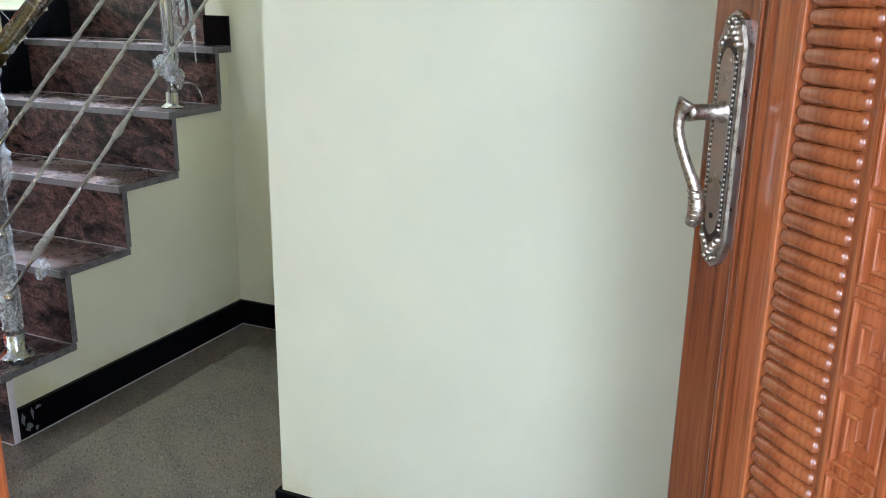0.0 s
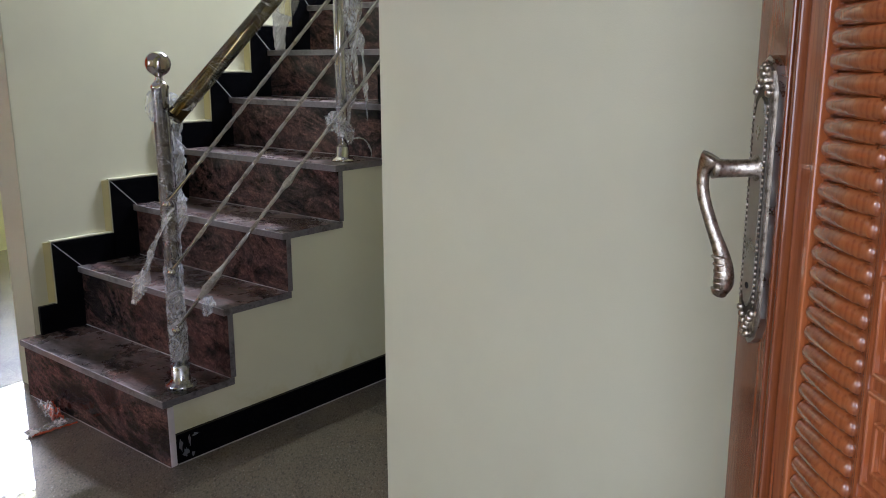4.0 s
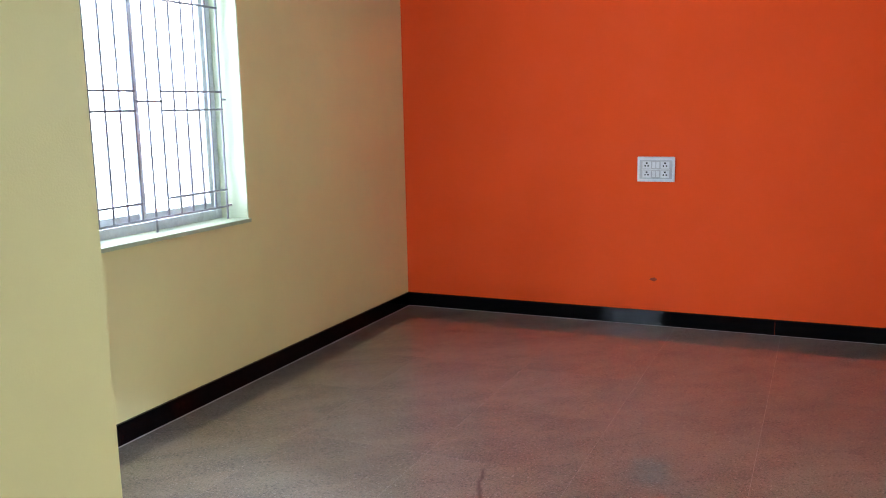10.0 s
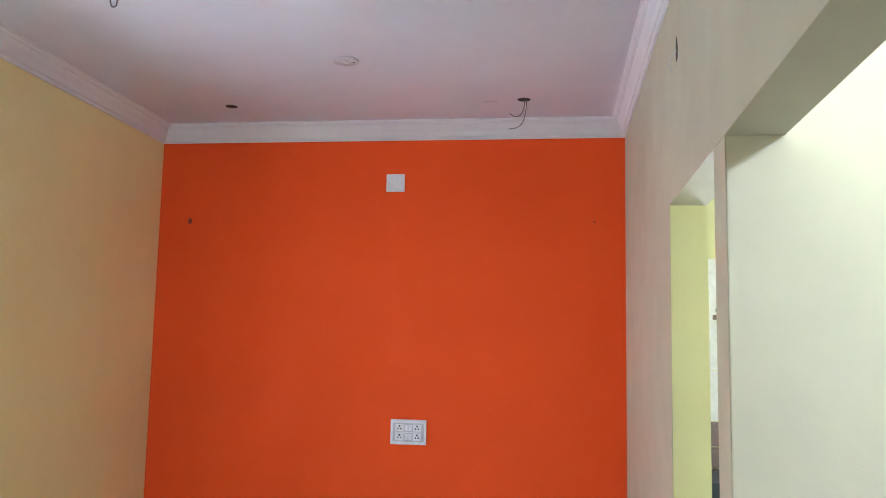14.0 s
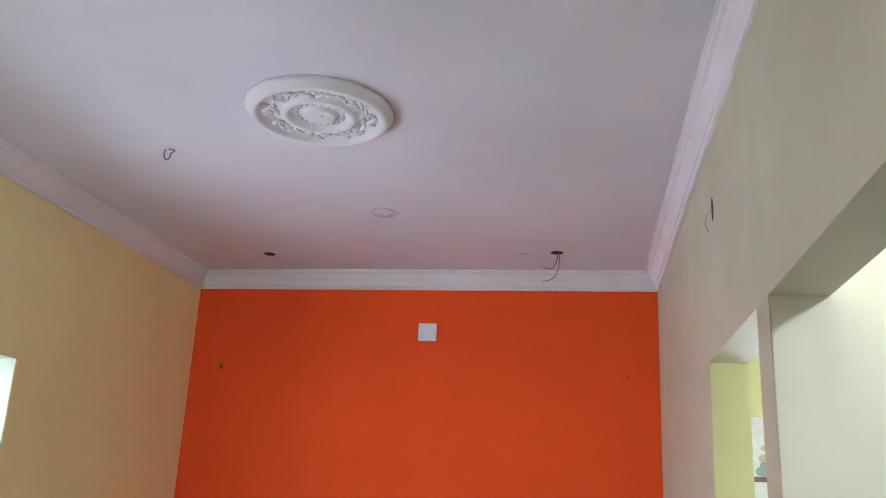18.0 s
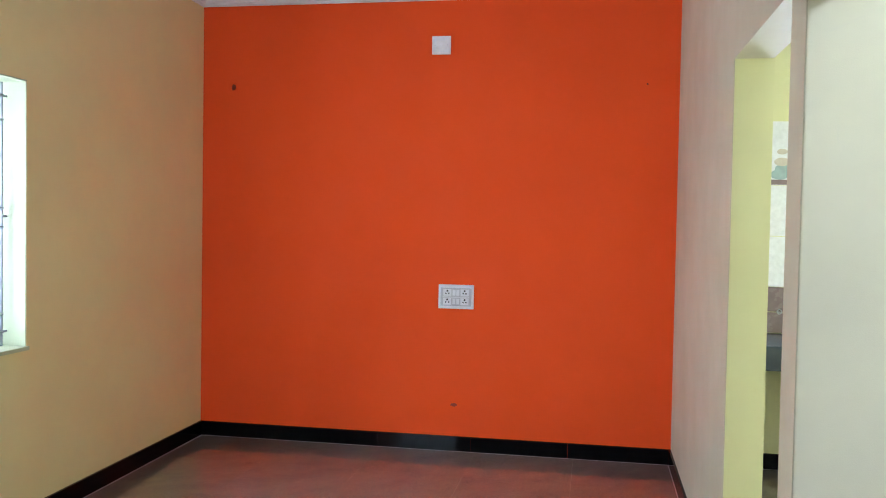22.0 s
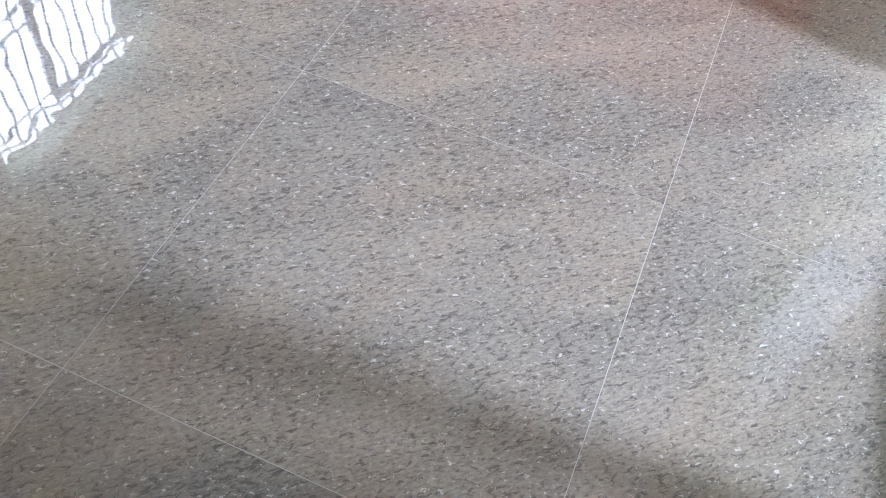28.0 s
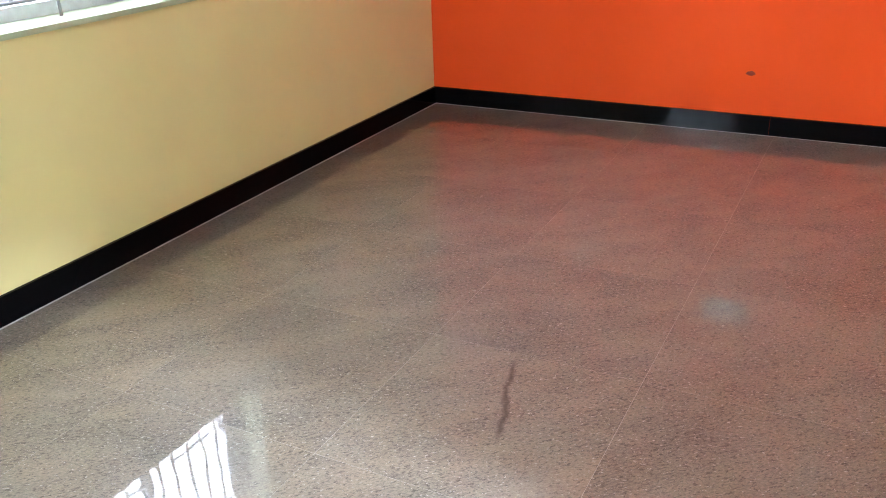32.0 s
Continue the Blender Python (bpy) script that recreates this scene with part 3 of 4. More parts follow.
for k, y in enumerate(GY):
    z0 = 0.842 if k in (0, 6, 12) else low
    grille_bar((GX, y, z0), (GX, y, high + (0.06 if k in (0, 6, 12) else 0)))
for z in (low, high):
    grille_bar((GX + 0.006, GY[0], z), (GX + 0.006, GY[12], z))
for a, b, levels in ((0, 5, (0.992, 1.391, 1.477, 1.88)), (5, 7, (1.432,)), (7, 12, (0.985, 1.391, 1.477, 1.88))):
    for z in levels:
        grille_bar((GX + 0.006, GY[a], z), (GX + 0.006, GY[b], z))
for z in (0.911, 1.44, 1.99):
    grille_bar((GX, GY[0], z), (GX, WY1 - 0.004, z))
    grille_bar((GX, GY[12], z), (GX, WY0 + 0.004, z))

# window to the porch, seen mirrored in the black skirting
win3 = tagged(new("window_3"), "white framed window with two clear panes to the porch", "window", kind="structure")
Y0, Y1, VM = FY - 0.215, FY - 0.165, (VX0 + VX1) / 2
part("window_frame", box_bm((VX0, VX0 + 0.045, Y0, Y1, WZ0, WZ1), (VX1 - 0.045, VX1, Y0, Y1, WZ0, WZ1), (VX0 + 0.045, VX1 - 0.045, Y0, Y1, WZ0, WZ0 + 0.05), (VX0 + 0.045, VX1 - 0.045, Y0, Y1, WZ1 - 0.045, WZ1), (VM - 0.025, VM + 0.025, Y0, Y1, WZ0 + 0.05, WZ1 - 0.045), bevel=0.003), upvc, win3)
for x0, x1 in ((VX0 + 0.043, VM - 0.023), (VM + 0.023, VX1 - 0.043)):
    pane = part("pane", box_bm((x0, x1, Y0 + 0.020, Y0 + 0.024, WZ0 + 0.048, WZ1 - 0.043)), glass, win3, "clear glass")
    pane.visible_shadow = False

# ---------------------------------------------------------------- kitchen seen through its opening
win2 = tagged(new("window_2"), "white kitchen window with a grey iron grille", "window", kind="structure")
part("window_frame", box_bm((KW[0], KW[0] + 0.04, 0.16, 0.21, KW[2], KW[3]), (KW[1] - 0.04, KW[1], 0.16, 0.21, KW[2], KW[3]), (KW[0] + 0.04, KW[1] - 0.04, 0.16, 0.21, KW[2], KW[2] + 0.04), (KW[0] + 0.04, KW[1] - 0.04, 0.16, 0.21, KW[3] - 0.04, KW[3]), bevel=0.003), upvc, win2)
for k in range(1, 9):
    x = KW[0] + k * (KW[1] - KW[0]) / 9
    part("bar", tube_bm([(x, 0.12, KW[2]), (x, 0.12, KW[3])], 0.004, 6), grille_paint, win2, smooth=True)
for z in (1.22, 1.5, 1.62, 1.98):
    part("bar", tube_bm([(KW[0], 0.124, z), (KW[1], 0.124, z)], 0.004, 6), grille_paint, win2, smooth=True)

glow = Mat("hazy_white_sky", 1.0)
glow.colour((0.0, 0.0, 0.0))
glow.b.inputs["Emission Color"].default_value = (0.94, 0.97, 1.0, 1)
glow.b.inputs["Emission Strength"].default_value = 2.6
structure("backdrop", [(2.6, 8.5, 2.0, 2.02, -0.3, 4.4)], glow.m, "plain white hazy sky beyond the kitchen window")
structure("backdrop_yard", [(-6.02, -6.0, -2.0, 9.0, -0.31, 3.4)], glow.m, "plain white haze beyond the hall window")

counter = thing("kitchen_counter", "dark green granite counter slab with a steel sink", "counter")
SX0, SX1, SYA, SYB = 3.66, 3.96, -0.47, -0.10
part("slab", box_bm((3.22, SX0, -0.55, KB, 0.79, 0.82), (SX1, 5.6, -0.55, KB, 0.79, 0.82), (SX0, SX1, -0.55, SYA, 0.79, 0.82), (SX0, SX1, SYB, KB, 0.79, 0.82)), sea_stone, counter)
part("front_edge", box_bm((3.22, 5.6, -0.57, -0.55, 0.69, 0.822), bevel=0.003), sea_stone, counter)
bm = bmesh.new()
ring = []
for z, g in ((0.824, -0.012), (0.824, 0.0), (0.80, 0.004), (0.66, 0.012), (0.60, 0.04), (0.585, 0.09)):
    ring.append([bm.verts.new((x, y, z)) for x, y in ((SX0 + g, SYA + g), (SX1 - g, SYA + g), (SX1 - g, SYB - g), (SX0 + g, SYB - g))])
for a, b in zip(ring, ring[1:]):
    for k in range(4):
        bm.faces.new((a[k], a[(k + 1) % 4], b[(k + 1) % 4], b[k]))
bm.faces.new(ring[-1])
part("sink", bm, steel, counter, "steel sink bowl hanging under the slab")
part("drain", lathe_bm([(0.03, 0.0), (0.03, -0.03), (0.018, -0.05), (0.018, -0.09)], 16, (3.81, -0.285, 0.586)), upvc, counter)
structure("counter_support", [(4.0, 4.11, -0.54, KB, 0, 0.69)], lime, "lime plastered support wall under the counter")
pipe = thing("waste_pipe", "open grey plastic waste pipe stub in the kitchen wall", "pipe", (3.770, KB, 0.266))
part("pipe_wall", lathe_bm([(0.040, 0.0), (0.040, 0.075), (0.035, 0.075), (0.035, 0.004)], 24), cement, pipe, "", True).matrix_local = pose(0, 0, 0, 90)
part("bore", lathe_bm([(0.0345, 0.003), (0.0345, 0.03)], 24), dark, pipe).matrix_local = pose(0, 0, 0, 90)

tiles = tagged(new("kitchen_tiling"), "brown and white glazed wall tiles above the counter", "wall tiles", kind="structure")
tx = 3.215
while tx < 5.5:
    for z0, z1 in ((0.822, 0.946), (0.948, 1.096)):
        x1 = min(tx + 0.30, 5.59)
        part("tile", box_bm((tx + 0.001, x1 - 0.001, KB - 0.008, KB, z0 + 0.001, z1 - 0.001)), brown_tile, tiles)
    for z0, z1 in ((1.098, 1.398), (1.40, 1.70), (1.70, 2.08)):
        for a, b in ((tx, min(tx + 0.30, KW[0])), (max(tx, KW[1]), min(tx + 0.30, 5.59))):
            if b - a > 0.02:
                part("tile", box_bm((a + 0.001, b - 0.001, KB - 0.008, KB, z0 + 0.001, z1 - 0.001)), white_tile, tiles)
    tx += 0.30
for x in (3.36, 3.66, 3.91):
    part("tile_emblem", lathe_bm([(0.016, 0), (0.016, 0.003), (0.011, 0.004), (0.011, 0.0)], 16), white_tile, tiles).matrix_world = pose(x, KB - 0.008, 0.95, 90)

picture = thing("picture_tile", "white glazed tile printed with stacked cups over a brown base", "tile")
for x in (3.60, 3.79):
    for dx, z, r in ((0.04, 1.765, 0.055), (0.06, 1.80, 0.05), (0.05, 1.84, 0.045), (0.05, 1.90, 0.03)):
        bm = lathe_bm([(r, 0), (r, 0.0015)], 20)
        bmesh.ops.scale(bm, verts=bm.verts[:], vec=(1, 0.55, 1))
        part("printed_cup", bm, teal_print if r > 0.046 else beige_print, picture).matrix_world = pose(x + dx, KB - 0.008 - 0.002 * (0.06 - r) * 20, z, 90)
    part("printed_base", box_bm((x - 0.03, x + 0.12, KB - 0.0105, KB - 0.008, 1.705, 1.735)), brown_tile, picture)

# ---------------------------------------------------------------- staircase
RISE = [3.007, 3.242, 3.490, 3.734, 3.973, 4.192, 4.431, 4.662, 4.880, 5.115, 5.350, 5.585]
LEVEL = [0.217, 0.448, 0.650, 0.849, 1.047, 1.244, 1.443, 1.638, 1.835, 2.032, 2.230, 2.428]
stair = thing("staircase", "dusty red granite stair flight with plastered side", "staircase", kind="structure")


def slab(name, rows, mat, parent, clean):
    """Cut stone: polished on the faces that look along `clean`, rough grey on its cut edges."""
    bm = box_bm(*rows)
    ob = part(name, bm, mat, parent)
    ob.data.materials.append(edge_stone)
    for f in ob.data.polygons:
        f.material_index = 0 if f.normal.dot(Vector(clean)) > 0.9 else 1
    return ob


outline = []
for i, (x, z) in enumerate(zip(RISE, LEVEL)):
    under = LEVEL[i - 1] - 0.022 if i else 0.0
    outline += [(x + 0.02, under), (x + 0.02, z - 0.022)]
outline += [(6.6, LEVEL[-1] - 0.022), (6.6, 0.0)]
body = prism_bm(outline, "y", SY0 + 0.012, SY1)
part("body", body, green_cream, stair, "greenish cream plastered side")
for i, (x, z) in enumerate(zip(RISE, LEVEL)):
    floor_z = LEVEL[i - 1] if i else 0.0
    open_y = SY0 - 0.006 if i < 5 else -3.93
    slab("riser", [(x, x + 0.02, open_y + (0.002 if i < 5 else 0), SY1, floor_z + 0.0005, z - 0.022)], riser_stone, stair, (-1, 0, 0))
    end = RISE[i + 1] if i + 1 < len(RISE) else 6.6
    if i == 4:
        rows = [(x - 0.014, NX, open_y, SY1, z - 0.022, z), (NX, end + 0.012, -3.93, SY1, z - 0.022, z)]
    else:
        rows = [(x - 0.014, end + 0.012, open_y, SY1, z - 0.022, z)]
    slab("tread", rows, tread_stone, stair, (0, 0, 1))
    part("joint", box_bm((x - 0.0035, x + 0.0002, open_y + 0.004, SY1 - 0.016, floor_z + 0.0002, floor_z + 0.0014)), dust_line, stair)
    part("nosing_dust", box_bm((x - 0.0146, x - 0.0138, open_y + 0.002, SY1 - 0.001, z - 0.0215, z - 0.0005)), nosing_grey, stair, "grey cut nosing edge")
    part("edge_dust", box_bm((x - 0.0150, x - 0.0120, open_y + 0.001, SY1 - 0.017, z - 0.0012, z + 0.0006)), edge_dust, stair, "pale dust along the worn edge")

# black stepped skirting on the wall beside the flight
skirt = tagged(new("baseboard_stairs"), "polished black granite skirting stepping up beside the stairs", "baseboard", kind="structure")
H, D0, D1 = 0.103, SY1 - 0.016, SY1
part("tile", prism_bm([(3.071, 0.2175), (3.139, 0.2175), (3.139, 0.323), (3.071, 0.323)], "y", D0, D1), black, skirt)
for i in range(1, len(RISE)):
    x, z, below = RISE[i], LEVEL[i], LEVEL[i - 1] + 0.0005
    x2 = RISE[i + 1] - H - 0.0015 if i + 1 < len(RISE) else 6.5
    part("tile", prism_bm([(x - H, below), (x - 0.0005, below), (x - 0.0005, z + 0.0005), (x - H, z + H)], "y", D0, D1), black, skirt)
    part("tile", prism_bm([(x + 0.0015, z + 0.0005), (x2, z + 0.0005), (x2, z + H), (x - H + 0.003, z + H)], "y", D0, D1), black, skirt)
    part("joint", prism_bm([(x - H + 0.001, z + H - 0.001), (x - H + 0.004, z + H - 0.001), (x + 0.0015, z + 0.0005), (x - 0.0015, z + 0.0005)], "y", D0 - 0.0004, D1), white_joint, skirt)
    part("plaster_edge", prism_bm([(x - H - 0.004, LEVEL[i - 1] + H), (x - H - 0.0005, LEVEL[i - 1] + H), (x - H - 0.0005, z + H + 0.004), (x2 - 0.004, z + H + 0.004), (x2 - 0.004, z + H + 0.0085), (x - H - 0.004, z + H + 0.0085)], "y", D0 + 0.003, D1), green_cream, skirt)
    part("plaster_return", prism_bm([(x - H - 0.027, D1 - 0.0005), (x - H - 0.005, D0 + 0.004), (x - H - 0.0045, D1 - 0.0005)], "z", LEVEL[i - 1] + H + 0.009, z + H + 0.004), ochre, skirt, "ochre strip of plaster beside the skirting")
part("tile", box_bm((NX - 0.014, NX, SY0 - 0.005, -3.93, LEVEL[4] + 0.0005, LEVEL[4] + H)), black, skirt)


# ---------------------------------------------------------------- skirting round the rooms
def skirting(name, runs, label):
    """Runs of (axis, fixed face, thickness, from, to): black tiles 0.57 long, standing on the floor."""
    ob = tagged(new(name), label, "baseboard", kind="structure")
    for axis, face, thick, a, b in runs:
        n = max(1, round(abs(b - a) / 0.57))
        for k in range(n):
            u0, u1 = a + (b - a) * k / n, a + (b - a) * (k + 1) / n
            lo, hi = min(u0, u1) + 0.0006, max(u0, u1) - 0.0006
            f0, f1 = min(face, face + thick), max(face, face + thick)
            part("tile", box_bm((f0, f1, lo, hi, 0.0005, 0.095) if axis == "x" else (lo, hi, f0, f1, 0.0005, 0.095)), black, ob)
        e0, e1 = min(face, face + thick * 1.22), max(face, face + thick * 1.22)
        lo, hi = min(a, b), max(a, b)
        part("floor_joint", box_bm((e0, e1, lo, hi, 0.0001, 0.0022) if axis == "x" else (lo, hi, e0, e1, 0.0001, 0.0022)), dust_line, ob, "thin grey floor joint")
    return ob


S = 0.013
BL = "polished black granite skirting tiles along the wall"
skirting("baseboard_back", [("y", 0, -S, S, W - S)], BL)
skirting("baseboard_window", [("x", 0, S, FY, 0)], BL)
skirting("baseboard_front", [("y", FY, S, S, FX)], BL)
skirting("baseboard_kitchen_side", [("x", W, -S, KY1 - S, 0), ("y", KY1 - 0.005, -S, W, 3.197)], BL)
skirting("baseboard_passage", [("x", PX, -S, -7.2, PY + S), ("y", PY, S, PX, 3.2)], BL)
skirting("baseboard_nook", [("y", SY0 + 0.012, -0.014, 3.034, NX), ("x", NX, -S, PY, SY0 - 0.004), ("y", PY, S, 3.2, NX)], BL)
skirting("baseboard_entrance", [("x", FX, S, DY1 + 0.15, FY - 0.23)], BL)
skirting("baseboard_kitchen", [("y", KB, -S, 3.22, 4.0), ("x", 4.0, -S, -0.54, KB - S), ("y", KB, -S, 4.11, 5.6)], BL)

# pale cement smears on the first skirting tile by the stairs
for cx, cz, w, h, seed in ((3.046, 0.060, 0.010, 0.026, 61), (3.062, 0.030, 0.014, 0.018, 62), (3.078, 0.066, 0.006, 0.022, 63), (3.098, 0.078, 0.016, 0.007, 64), (3.088, 0.018, 0.008, 0.010, 65)):
    rnd = random.Random(seed)
    ring = [2 * math.pi * k / 22 for k in range(22)]
    pts = [(cx + w * (0.35 + 0.65 * rnd.random()) * math.cos(q), cz + h * (0.35 + 0.65 * rnd.random()) * math.sin(q)) for q in ring]
    thing_mesh("cement_smear", prism_bm(pts, "y", SY0 - 0.0026, SY0 - 0.0018), smear_grey, "thin grey cement smear on the black skirting", "stain", "cement smears")
thing_mesh("cement_smear", box_bm((3.008, 3.0275, SY0 - 0.0068, SY0 - 0.0042, 0.002, 0.192)), cement_pale, "pale cement smeared on the cut end of the first riser", "stain", "cement smears")

# ---------------------------------------------------------------- railing
RY = -3.957
railing = thing("stair_railing", "stainless steel stair railing still wrapped in plastic film", "railing", (3.112, RY, 0.217))
inv = Matrix.Translation((-3.112, -RY, -0.217))


def rail_part(name, bm, mat, label="", smooth=True, parent=None):
    bm.transform(inv)
    return part(name, bm, mat, parent or railing, label, smooth)


NP = (3.112, RY, 0.0)
newel = rail_part("newel_post", lathe_bm([(0.024, 0.225), (0.024, 1.124), (0.0258, 1.126), (0.0258, 1.132), (0.0225, 1.138), (0.015, 1.146), (0.0105, 1.152), (0.0105, 1.168)], 28, NP), steel, "polished steel newel post")
rail_part("flange", lathe_bm([(0.049, 0.217), (0.049, 0.222), (0.045, 0.227), (0.036, 0.231), (0.034, 0.236), (0.031, 0.238), (0.0285, 0.242), (0.0285, 0.285), (0.0245, 0.287)], 32, NP), satin_steel)
ball = lathe_bm([(0.0365 * math.sin(math.pi * k / 16), 1.196 - 0.0365 * math.cos(math.pi * k / 16)) for k in range(17)], 32, NP)
rail_part("ball", ball, steel, "steel ball finial")
P2X = 3.832
rail_part("post", lathe_bm([(0.019, 0.85), (0.019, 1.645)], 24, (P2X, RY, 0)), steel)
rail_part("flange", lathe_bm([(0.042, 0.849), (0.042, 0.854), (0.038, 0.859), (0.029, 0.863), (0.024, 0.867), (0.023, 0.90), (0.0195, 0.902)], 28, (P2X, RY, 0)), steel)


def up(x, z0, slope, x0=3.12):
    return (x, RY - 0.024, z0 + slope * (x - x0))


rail_part("handrail", tube_bm([up(3.136, 1.028, 0.90), up(4.055, 1.028, 0.90)], 0.0255, 24), rail_steel, "bronze tinted round handrail")
for z0, slope in ((0.820, 0.905), (0.615, 0.900), (0.434, 0.862)):
    pipe = rail_part("pipe", tube_bm([up(3.088, z0, slope), up(4.055, z0, slope)], 0.0052, 12), steel)
    n = 60
    pts = [up(3.18 + (4.05 - 3.18) * k / n, z0, slope) for k in range(n + 1)]
    radii = [0.0060 + 0.0008 * math.sin(k * 1.9 + z0 * 9) + (0.008 * math.exp(-((k - 3) / 2.5) ** 2) if z0 < 0.5 else 0.0) + (0.006 * math.exp(-((k - 26) / 1.5) ** 2) if z0 < 0.6 else 0.0) for k in range(n + 1)]
    rail_part("film_sleeve", tube_bm(pts, radii, 10, rough=0.10, seed=int(z0 * 100)), cord, "dusty film twisted round the pipe", False, pipe)
    rail_part("knob", lathe_bm([(0.0125 * math.sin(math.pi * k / 10), z0 - 0.028 - 0.0125 * math.cos(math.pi * k / 10)) for k in range(11)], 16, (3.088, RY - 0.030, 0)), steel, "", True, pipe)


def film_strip(name, points, widths, seed, parent=None, mat=None, facing=None):
    """A thin torn ribbon of film along points, folded lengthwise, slowly turning, with ragged edges."""
    rnd = random.Random(seed)
    path = smooth_path(points, 9)
    n, across = len(path), 8
    bm = bmesh.new()
    turn, spin = rnd.uniform(0, math.pi), rnd.uniform(-2.2, 2.2)
    folds, rows = rnd.uniform(0.35, 0.6), []
    if facing is not None:
        turn, spin, folds = facing, 0.0, 0.14
    for k, p in enumerate(path):
        f = k / (n - 1) * (len(widths) - 1)
        i = min(int(f), len(widths) - 2)
        w = (widths[i] + (widths[i + 1] - widths[i]) * (f - i)) * (rnd.uniform(0.85, 1.15) if facing is None else rnd.uniform(0.96, 1.04))
        way = (path[min(k + 1, n - 1)] - path[max(k - 1, 0)]).normalized()
        ang = turn + spin * k / n
        u = Vector((math.cos(ang), math.sin(ang) * 0.55, 0))
        u = (u - way * u.dot(way)).normalized()
        v = way.cross(u)
        row = []
        for j in range(across + 1):
            q = j / across * 2 - 1
            lift = folds * w * math.sin(q * 4.2 + 0.25 * k + seed) * (0.6 + 0.4 * math.sin(0.5 * k + seed))
            row.append(bm.verts.new(p + u * (q * w) + v * (lift + rnd.uniform(-0.0012, 0.0012))))
        rows.append(row)
    for a, b in zip(rows, rows[1:]):
        for j in range(across):
            bm.faces.new((a[j], a[j + 1], b[j + 1], b[j]))
    ob = rail_part(name, bm, mat or film, "torn clear plastic film", True, parent)
    ob.modifiers.new("thick", "SOLIDIFY").thickness = 0.0005
    return ob


def film_wrap(x, z0, z1, r, seed, parent, mat=None):
    n = int((z1 - z0) / 0.012)
    pts = [(x, RY, z0 + (z1 - z0) * k / n) for k in range(n + 1)]
    rad = [r * (1 + 0.05 * math.sin(k * 1.3 + seed)) for k in range(n + 1)]
    return rail_part("film_wrap", tube_bm(pts, rad, 18, rough=0.03, seed=seed), mat or film_tight, "clear plastic film round the post", True, parent)


def film_fin(x, z0, z1, r, seed, parent):
    """The ragged loose edge of the film that stands off one side of a post."""
    rnd = random.Random(seed)
    n = int((z1 - z0) / 0.011)
    bm, rows = bmesh.new(), []
    reach = 0.012
    for k in range(n + 1):
        z = z0 + (z1 - z0) * k / n
        reach = min(0.040, max(0.006, reach + rnd.uniform(-0.010, 0.010)))
        bend = 0.010 * math.sin(k * 0.45 + seed)
        rows.append([bm.verts.new((x + r * math.cos(a0) + reach * q, RY - r * math.sin(a0) - bend * q + rnd.uniform(-0.0015, 0.0015), z - 0.012 * q * q + rnd.uniform(-0.002, 0.002))) for q, a0 in ((0.0, 0.5), (0.25, 0.42), (0.5, 0.35), (0.75, 0.3), (1.0, 0.25))])
    for a, b in zip(rows, rows[1:]):
        for j in range(4):
            bm.faces.new((a[j], a[j + 1], b[j + 1], b[j]))
    ob = rail_part("film_edge", bm, film, "ragged loose edge of clear film", True, parent)
    ob.modifiers.new("thick", "SOLIDIFY").thickness = 0.0005
    return ob


film_wrap(3.112, 0.30, 0.60, 0.0290, 3, newel, film_milky)
film_wrap(3.112, 0.60, 1.10, 0.0252, 4, newel)
film_fin(3.112, 0.62, 1.115, 0.026, 21, newel)
film_fin(P2X, 0.98, 1.50, 0.021, 22, newel)
film_wrap(P2X, 0.93, 1.6, 0.021, 5, None)
pts = [up(3.17 + 0.012 * k, 1.028, 0.90) for k in range(36)]
rail_part("film_wrap", tube_bm(pts, [0.0272 + 0.0006 * math.sin(k * 2.1) for k in range(36)], 20, rough=0.02, seed=8), film_tight, "clear plastic film round the handrail", True)
film_strip("film_strip", [(3.100, RY - 0.04, 0.785), (3.062, RY - 0.045, 0.735), (3.018, RY - 0.05, 0.675), (2.988, RY - 0.052, 0.615), (2.962, RY - 0.052, 0.555), (2.945, RY - 0.05, 0.525)], [0.014, 0.010, 0.013, 0.019, 0.026, 0.010], 11)
film_strip("film_strip", [(3.095, RY - 0.015, 1.118), (3.070, RY - 0.025, 1.108), (3.056, RY - 0.03, 1.075), (3.066, RY - 0.03, 1.035)], [0.008, 0.020, 0.017, 0.004], 12)
film_strip("film_strip", [(3.135, RY - 0.01, 1.09), (3.165, RY - 0.028, 1.07), (3.20, RY - 0.03, 1.075), (3.235, RY - 0.028, 1.10)], [0.012, 0.030, 0.024, 0.008], 13)
film_strip("film_sheet", [(3.590, RY - 0.03, 1.440), (3.575, RY - 0.032, 1.395), (3.552, RY - 0.030, 1.345)], [0.052, 0.046, 0.042], 14, None, film_sheet, 0.0)
film_strip("film_cuff", [(3.552, RY - 0.029, 1.350), (3.546, RY - 0.031, 1.328), (3.540, RY - 0.030, 1.308), (3.538, RY - 0.031, 1.285), (3.541, RY - 0.030, 1.236)], [0.042, 0.036, 0.024, 0.028, 0.021], 24, None, film_cuff, 0.0)
film_strip("film_strip", [(3.855, RY - 0.01, 1.50), (3.885, RY - 0.02, 1.42), (3.875, RY - 0.025, 1.3), (3.890, RY - 0.02, 1.12)], [0.02, 0.03, 0.022, 0.016], 15)
film_strip("film_strip", [(3.865, RY + 0.01, 1.36), (3.915, RY - 0.01, 1.28), (3.930, RY - 0.02, 1.16), (3.940, RY - 0.02, 0.99)], [0.03, 0.045, 0.026, 0.008], 16)
